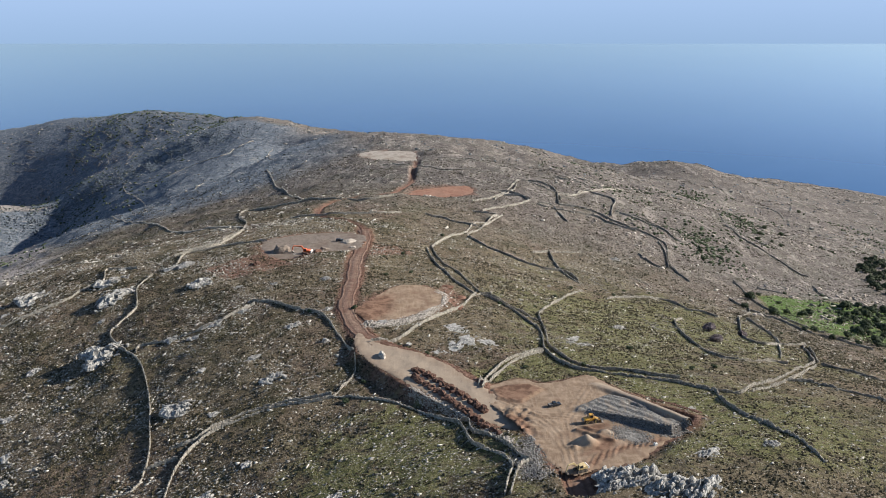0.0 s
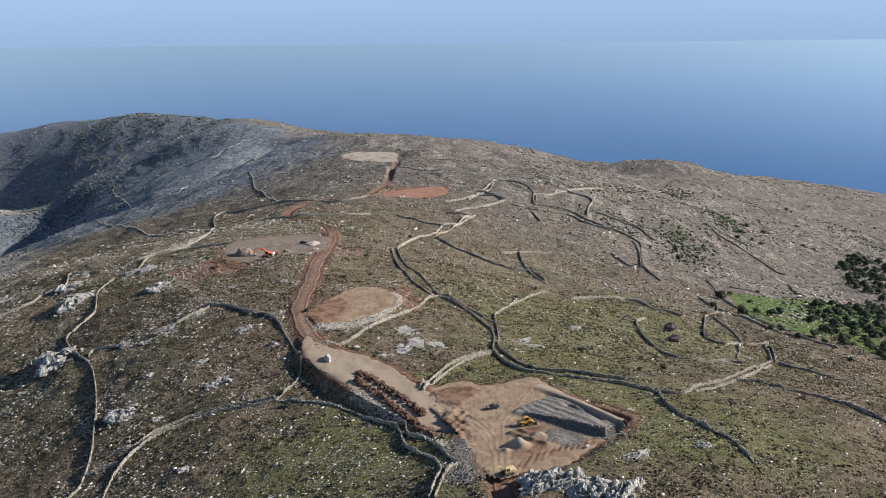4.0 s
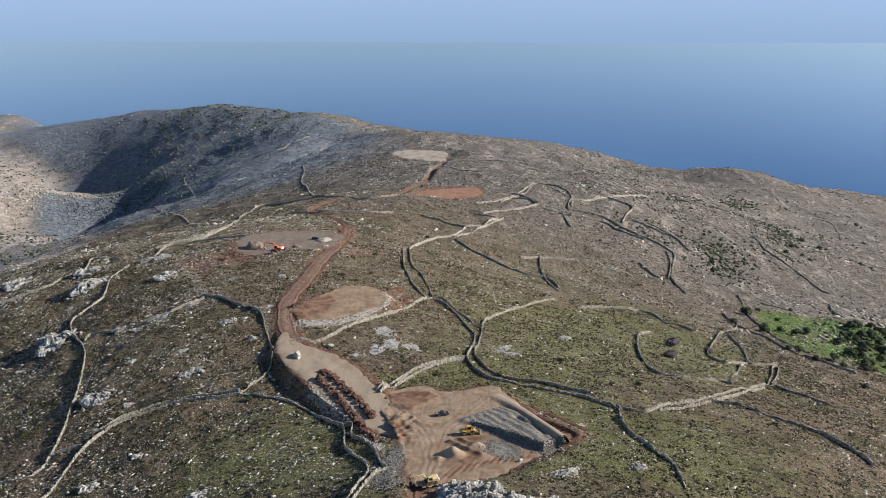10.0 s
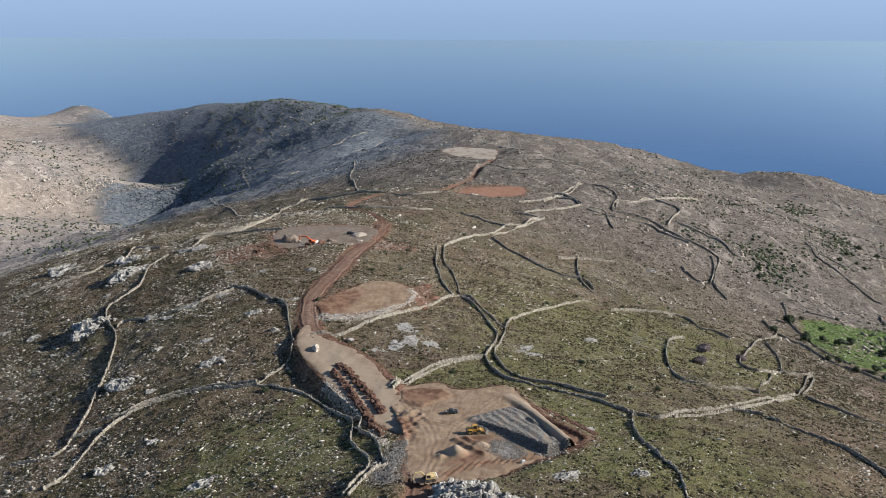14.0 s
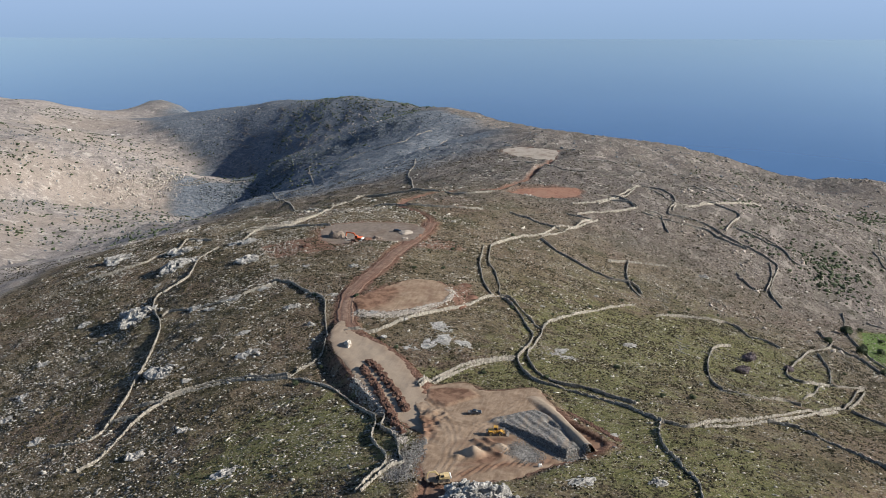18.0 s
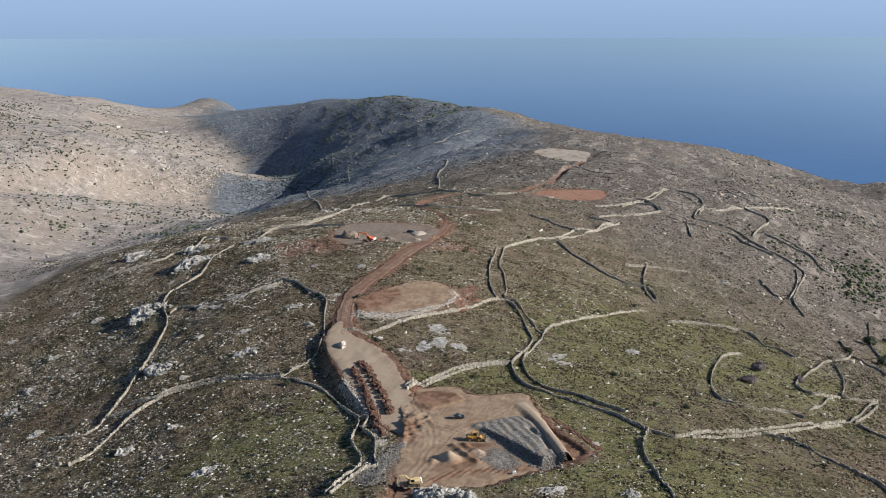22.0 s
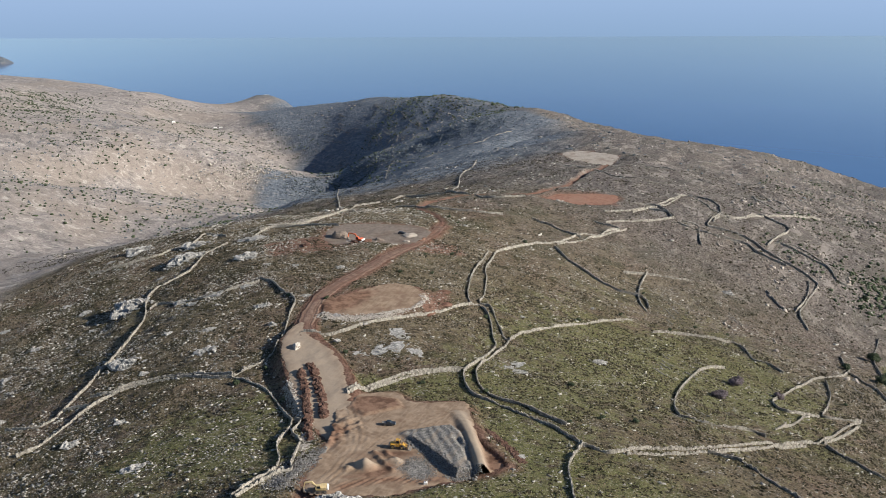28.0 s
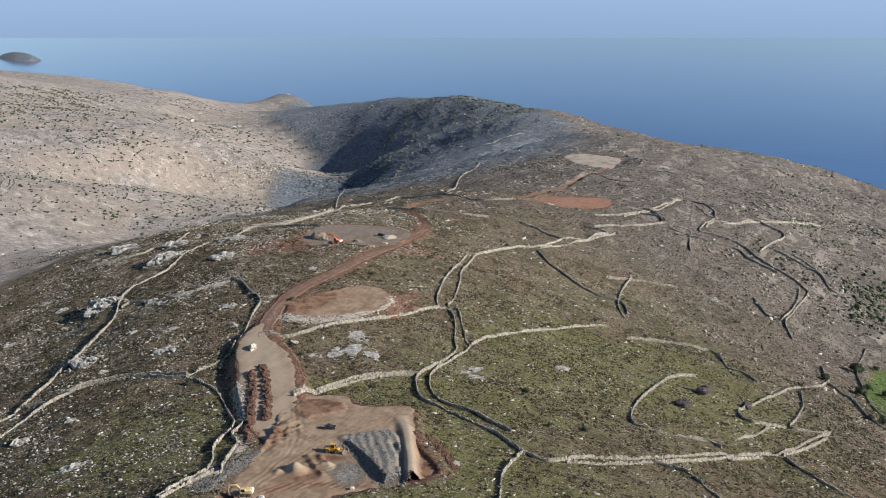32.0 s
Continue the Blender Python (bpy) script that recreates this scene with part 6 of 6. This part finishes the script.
def outcrop(x, y, radius, count, seed, label, high=1.0, name="rock_outcrop"):
    r = random.Random(seed)
    z = spot(x, y)
    t = empty(name, label, "rock outcrop", x, y, z, 0, "rock outcrops on the hillside")
    stretch, turn = r.uniform(1.0, 1.35), r.uniform(0.2, 1.0)
    core = new("rock_mass", MASSIFS[seed % 8])
    core.parent = t
    core.matrix_basis = pose(0, 0, -0.15, r.uniform(-6, 6), r.uniform(-6, 6), math.degrees(turn)) @ Matrix.Diagonal((radius * (1.15 if high > 0.6 else 0.85) * stretch, radius * (1.1 if high > 0.6 else 0.8) / stretch, radius * (0.62 if high > 0.6 else 0.22) * high, 1))
    for i in range(int(count * (2.2 if high > 0.6 else 1.3))):
        a, d = r.uniform(0, 6.28), radius * r.uniform(0.3, 1.25)
        ux, uy = d * math.cos(a) * stretch, d * math.sin(a) / stretch
        bx, by = ux * math.cos(turn) - uy * math.sin(turn), ux * math.sin(turn) + uy * math.cos(turn)
        size = radius * r.choice((0.05, 0.07, 0.09, 0.12, 0.16)) * (1.2 if high < 0.6 else 1.0)
        ob = new("boulder", r.choice(BOULDERS))
        ob.parent = t
        ob.matrix_basis = pose(bx, by, spot(x + bx, y + by) - z + size * 0.2 * high + (radius * 0.3 * high * max(0, 1 - (d / radius) ** 2) if high > 0.6 else 0), r.uniform(-25, 25), r.uniform(-25, 25), r.uniform(0, 60)) @ Matrix.Diagonal((size * r.uniform(1.0, 1.9), size * r.uniform(0.6, 1.0), size * high * r.uniform(0.7, 1.2), 1))
    return t


CRAGS = [(-168.6, 417.7), (-111.0, 345.7), (53.8, 245.6), (-199.7, 519.5), (-187.9, 491.9), (-154.4, 524.3), (-135.5, 485.4), (-249.7, 521.2), (-133.1, 415.5), (-112.1, 421.4), (-84.2, 374.7), (-70.3, 357.6), (-207.6, 423.0), (-26.0, 357.6)]
for i, ((x, y), r, c) in enumerate(zip(CRAGS, (9, 6.5, 6, 7, 9, 5, 6, 8, 3.5, 4, 3, 3, 4, 2.6), (26, 15, 16, 14, 18, 10, 14, 14, 7, 8, 6, 6, 8, 4))):
    if i == 13:
        continue
    outcrop(x, y, r, c, 100 + i, "weathered grey limestone outcrop in the scrub", 1.0 if i else 1.15)
for i, (x, y) in enumerate([(-258.4, 502.3), (-245.8, 511.2), (-191.3, 491.8), (-201.0, 523.2), (-199.9, 540.5), (-187.5, 466.3), (-179.8, 431.6), (-163.6, 522.3), (-234.2, 435.3), (-131.3, 483.0), (-110.7, 467.5), (-120.7, 410.5), (-115.9, 421.5), (-107.9, 374.1), (-74.7, 354.8), (-94.7, 338.9), (-187.2, 343.9), (-178.5, 321.8), (-254.7, 405.7), (-200.9, 377.9), (-52.8, 381.2), (-100.7, 429.9), (-36.5, 263.7), (-56.5, 417.9), (-69.9, 399.4), (-178.5, 396.4), (-144.6, 300.2), (-84.5, 283.7), (-72.6, 297.7), (89.7, 437.1), (59.2, 392.7), (65.8, 391.3), (130.6, 658.4), (109.0, 267.2), (85.7, 260.2), (-90.5, 466.0), (-63.7, 467.5)]):
    r = (2.2, 3.0, 3.8, 2.6, 3.3)[i % 5]
    outcrop(x, y, r, (5, 6, 8, 6)[i % 4], 300 + i, "small broken limestone outcrop among scrub", (1.0, 0.7, 0.9)[i % 3])
bx, by = CRAGS[13]
ob = new("pale_boulder", lump_mesh("pale_boulder", 88, 0.8, M_PALEROCK, 0.5))
ob.matrix_basis = pose(bx, by, pad_z("strip", bx, by, 0.2) + 0.6, 0, 0, 20) @ Matrix.Diagonal((1.5, 2.7, 1.9, 1))
tagged(ob, "large pale boulder lying on the road terrace", "boulder")
for i, (x, y) in enumerate([(59.7, 242.1), (68.5, 235.7), (76.3, 233.6), (52.3, 238.9)]):
    outcrop(x, y, (7, 7.5, 6, 4)[i], (20, 22, 16, 10)[i], 140 + i, "jagged pale limestone crag above the road", 1.2, "limestone_crag")
for i, (x, y) in enumerate([(8.0, 378.0), (2.8, 392.6), (18.8, 378.4), (0.1, 369.5), (59.4, 398.6), (64.0, 391.5), (-30.6, 397.5), (7.2, 390.9), (92.3, 304.1)]):
    outcrop(x, y, (8, 6, 6.5, 5, 5, 3.4, 4.5, 5, 3)[i], (12, 8, 9, 7, 8, 5, 7, 6, 5)[i], 170 + i, "flat slabs of bare limestone in the grass", 0.35, "rock_slab")
for i, (x, y) in enumerate([(-53.6, 381.6), (-15.4, 374.9), (-65.7, 535.5), (65.5, 530.6), (42.5, 468.6), (-11.1, 394.6), (-67.9, 355.0), (-108.6, 371.8)]):
    ob = new("boulder_block", BOULDERS[i % 6])
    s = (2.4, 2.2, 1.5, 1.4, 1.4, 1.6, 1.8, 1.8)[i]
    ob.matrix_basis = pose(x, y, spot(x, y) + s * 0.2, 0, 0, 47 * i) @ Matrix.Diagonal((s, s * 0.85, s * 0.8, 1))
    tagged(ob, "single rounded limestone boulder in the scrub", "boulder", "single boulders")


# ---- trees and bushes ----
def crown_mesh(name, seed, lobes, material, count, leaf, flat=0.8):
    r = np.random.default_rng(seed)
    verts, faces = [], []
    for cx, cy, cz, cr in lobes:
        for i in range(int(count * cr ** 2)):
            d = r.normal(size=3)
            d /= np.linalg.norm(d)
            if d[2] < -0.45:
                d[2] = -d[2]
            p = np.array((cx, cy, cz)) + d * cr * r.uniform(0.62, 1.1) * (1, 1, flat)
            u = r.normal(size=3)
            u -= d * (u @ d) * 0.6
            u /= np.linalg.norm(u)
            w = np.cross(d, u)
            s = leaf * r.uniform(0.6, 1.3)
            b = len(verts)
            verts += [tuple(p - u * s), tuple(p + w * s * 0.7), tuple(p + u * s + d * s * 0.3), tuple(p - w * s * 0.7)]
            faces.append((b, b + 1, b + 2, b + 3))
    me = bpy.data.meshes.new(name)
    me.from_pydata(verts, [], faces)
    me.materials.append(material)
    return me


def limb(bm, p, q, r0, r1, sides=6):
    p, q = Vector(p), Vector(q)
    turn = (q - p).to_track_quat("Z", "Y").to_matrix()
    a, b = ([bm.verts.new(c + turn @ Vector((r * math.cos(t), r * math.sin(t), 0))) for t in np.linspace(0, 2 * math.pi, sides, endpoint=False)] for c, r in ((p, r0), (q, r1)))
    for i in range(sides):
        bm.faces.new((a[i], a[(i + 1) % sides], b[(i + 1) % sides], b[i]))
    bm.faces.new(b)


def tree_model(seed, height, wide, label, name="tree", category="tree"):
    r = random.Random(seed)
    t = tagged(new(name), label, category)
    bm = bmesh.new()
    limb(bm, (0, 0, -0.3), (0.1, 0.05, height * 0.25), 0.22, 0.16)
    lobes = []
    for i in range(6):
        a = i * 1.05 + r.uniform(-0.3, 0.3)
        d = wide * r.uniform(0.25, 0.6)
        tip = (d * math.cos(a), d * math.sin(a), height * r.uniform(0.25, 0.55))
        limb(bm, (0.1, 0.05, height * 0.22), tip, 0.11, 0.04, 5)
        lobes.append((*tip, wide * r.uniform(0.3, 0.5)))
    lobes.append((0.3, -0.2, height * 0.55, wide * 0.45))
    lobes += [(wide * r.uniform(-0.6, 0.6), wide * r.uniform(-0.6, 0.6), height * 0.2, wide * 0.3) for i in range(3)]
    part("trunk", bm, M_BARK, t, "grey-brown branching trunk")
    c = new("crown", crown_mesh("crown", seed, lobes, M_LEAF, 90, 0.28))
    c.parent = t
    tagged(c, "dense dark green leaves")
    return t


def bush_model(seed, wide, material, label, name="bush", leaf=0.2):
    r = random.Random(seed)
    t = tagged(new(name), label, "bush")
    bm = bmesh.new()
    lobes = []
    for i in range(5):
        a = i * 1.26
        d = wide * r.uniform(0.15, 0.5)
        tip = (d * math.cos(a), d * math.sin(a), wide * r.uniform(0.25, 0.5))
        limb(bm, (0, 0, -0.15), tip, 0.06, 0.02, 5)
        lobes.append((*tip, wide * r.uniform(0.35, 0.55)))
    part("stems", bm, M_BARK, t, "thin woody stems")
    c = new("leaves", crown_mesh("leaves", seed, lobes, material, 130, leaf))
    c.parent = t
    return t


def plant(models, places, lo, hi, seed, group):
    r = random.Random(seed)
    first = set()
    for i, (x, y) in enumerate(places):
        k = i % len(models)
        s = r.uniform(lo, hi)
        m = pose(x, y, spot(x, y), 0, 0, r.uniform(0, 360)) @ Matrix.Diagonal((s, s * r.uniform(0.85, 1.1), s * r.uniform(0.85, 1.1), 1))
        if k not in first:
            first.add(k)
            models[k].matrix_basis = m
            tagged(models[k], group=group)
            base = models[k].scale.copy()
        else:
            ob = copy_thing(models[k], m)
            ob.matrix_basis = m


plant([tree_model(i, 4.6 + i * 0.5, 3.0 + 0.3 * i, "dark green evergreen tree by the meadow") for i in range(4)], [(235.2, 637.7), (246.6, 625.7), (239.5, 591.7), (259.5, 601.7), (230.4, 537.9), (236.9, 537.6), (206.7, 582.5), (243.8, 526.0), (258.7, 521.8), (254.4, 529.2), (225.9, 579.2), (223.2, 620.7)] + [(266.3, 666.9), (249.4, 589.0), (229.5, 595.0), (226.3, 624.1), (288.1, 615.5), (287.5, 589.3), (279.8, 561.9), (281.9, 549.1), (280.2, 528.6), (257.2, 534.5), (304.5, 591.4), (320.9, 600.7), (315.1, 567.2), (291.1, 528.4), (258.7, 484.9), (361.9, 659.8), (338.1, 647.0), (314.4, 632.8), (310.6, 654.3), (400.3, 807.3), (434.2, 857.7), (426.8, 817.2), (450.3, 906.6), (404.4, 842.3), (414.4, 774.1), (479.8, 944.3), (466.4, 957.2), (222.4, 752.8), (219.6, 731.0), (332.2, 918.2), (333.3, 884.7), (358.6, 1020.5), (370.7, 1080.7), (336.5, 867.8), (362.2, 990.7), (315.3, 874.4), (377.6, 1114.8), (317.5, 1150.6), (444.3, 1126.6), (526.3, 1307.2), (414.6, 956.1), (419.3, 936.0), (379.2, 982.8)], 0.6, 1.3, 21, "trees round the meadow")
def fill(outline, gap, seed):
    """Places inside an outline, no nearer to one another than gap."""
    r = random.Random(seed)
    q = np.array(outline)
    out = []
    for i in range(900):
        x, y = r.uniform(q[:, 0].min(), q[:, 0].max()), r.uniform(q[:, 1].min(), q[:, 1].max())
        if edge_distance(np.array([x]), np.array([y]), outline)[0] < 0 and all(math.hypot(x - a, y - b) > gap for a, b in out):
            out.append((x, y))
    return out


GROVE = fill([(298.3, 645.8), (351.2, 695.8), (380.0, 689.7), (289.2, 503.7), (282.3, 517.4), (272.7, 528.0), (268.3, 548.0), (274.1, 581.0)], 9.5, 3) + fill([(433.2, 902.5), (484.3, 968.2), (520.3, 978.0), (393.9, 718.0), (381.8, 753.7)], 10.0, 4)
plant([tree_model(10 + i, 5.0 + i * 0.5, 3.4 + 0.3 * i, "broad dark evergreen tree in a dense grove") for i in range(3)], GROVE, 0.7, 1.6, 25, "trees of the grove")
plant([bush_model(30 + i, 1.5, M_LEAF, "rounded dark green bush in the scrub") for i in range(3)], [(65.5, 498.9), (49.6, 459.1), (88.0, 394.7), (29.9, 447.3), (-6.9, 366.8), (-32.8, 343.1), (-39.4, 330.1), (80.7, 539.1), (120.1, 568.8), (138.7, 575.8), (-7.0, 499.8), (-18.4, 491.3), (-31.6, 477.9), (-35.4, 521.6), (-25.1, 538.7), (83.0, 599.7), (108.6, 362.3), (120.8, 369.6), (99.0, 349.1), (35.3, 354.8), (61.1, 360.4), (-43.6, 415.8), (71.6, 594.0), (-65.4, 415.6), (-0.3, 611.0), (164.7, 536.2), (-57.5, 615.7), (-80.0, 615.8), (168.2, 460.2), (204.4, 508.5), (108.6, 544.3), (-19.7, 371.4), (-46.7, 604.0), (18.3, 622.3), (88.4, 751.9), (168.9, 759.9)], 0.8, 1.4, 22, "bushes on the slope")
plant([bush_model(40 + i, 2.4, M_THORN, "leafless grey-purple thorn bush in the fold", "thorn_bush", 0.24) for i in range(2)], [(151.6, 479.8), (146.1, 450.0), (171.8, 483.3), (160.3, 445.2), (179.1, 433.5), (189.6, 451.1), (167.3, 420.8)][:3], 1.5, 2.3, 23, "thorn bushes in the fold")


# ---- far buildings ----
def house(x, y, w, d, h, turn, wall_mat, label, name="house", z=None, windows=2):
    t = empty(name, label, "house", x, y, spot(x, y) if z is None else z, turn)
    part("wall", block(-w / 2, w / 2, -d / 2, d / 2, -1.0, h, 0.05), wall_mat, t)
    part("roof", block(-w / 2 - 0.15, w / 2 + 0.15, -d / 2 - 0.15, d / 2 + 0.15, h, h + 0.3, 0.04), wall_mat, t, "flat roof slab")
    part("door", block(-0.5, 0.5, -d / 2 - 0.06, -d / 2 + 0.02, 0, 2.0, 0), M_STEEL, t, "dark door")
    for i in range(windows):
        wx_ = -w / 2 + w * (i + 0.5) / windows + (1.4 if windows < 3 else 0)
        if abs(wx_) > 0.9:
            part("window", block(wx_ - 0.5, wx_ + 0.5, -d / 2 - 0.05, -d / 2 + 0.02, 1.0, 2.1, 0), M_GLASS, t, "dark window")
    return t


for i, (x, y) in enumerate([(-242.3, 1539.5), (-219.8, 1565.7), (-182.1, 1474.0), (-214.2, 1390.1)]):
    house(x, y, (9, 6, 5, 16)[i], (6, 5, 4, 7)[i], (2.6, 2.4, 2.2, 1.6)[i], 20 * i, M_WHITE if i != 3 else M_WALL, ("pale stone field hut on the ridge", "pale stone field hut on the ridge", "small pale stone hut on the ridge", "long low ruined stone building on the ridge")[i], "stone_hut", windows=1)
for i, (x, y) in enumerate([(-1389.0, 2168.3), (-1374.9, 2174.8), (-1396.9, 2001.7)]):
    house(x, y, 8, 6, 3.2, 25 * i, M_PLASTER, "white flat-roofed house near the bay")
hx, hy = (-1596.9, 2758.0)
house(hx, hy, 14, 7, 3.6, 10, M_PLASTER, "white house on top of the headland", windows=4)
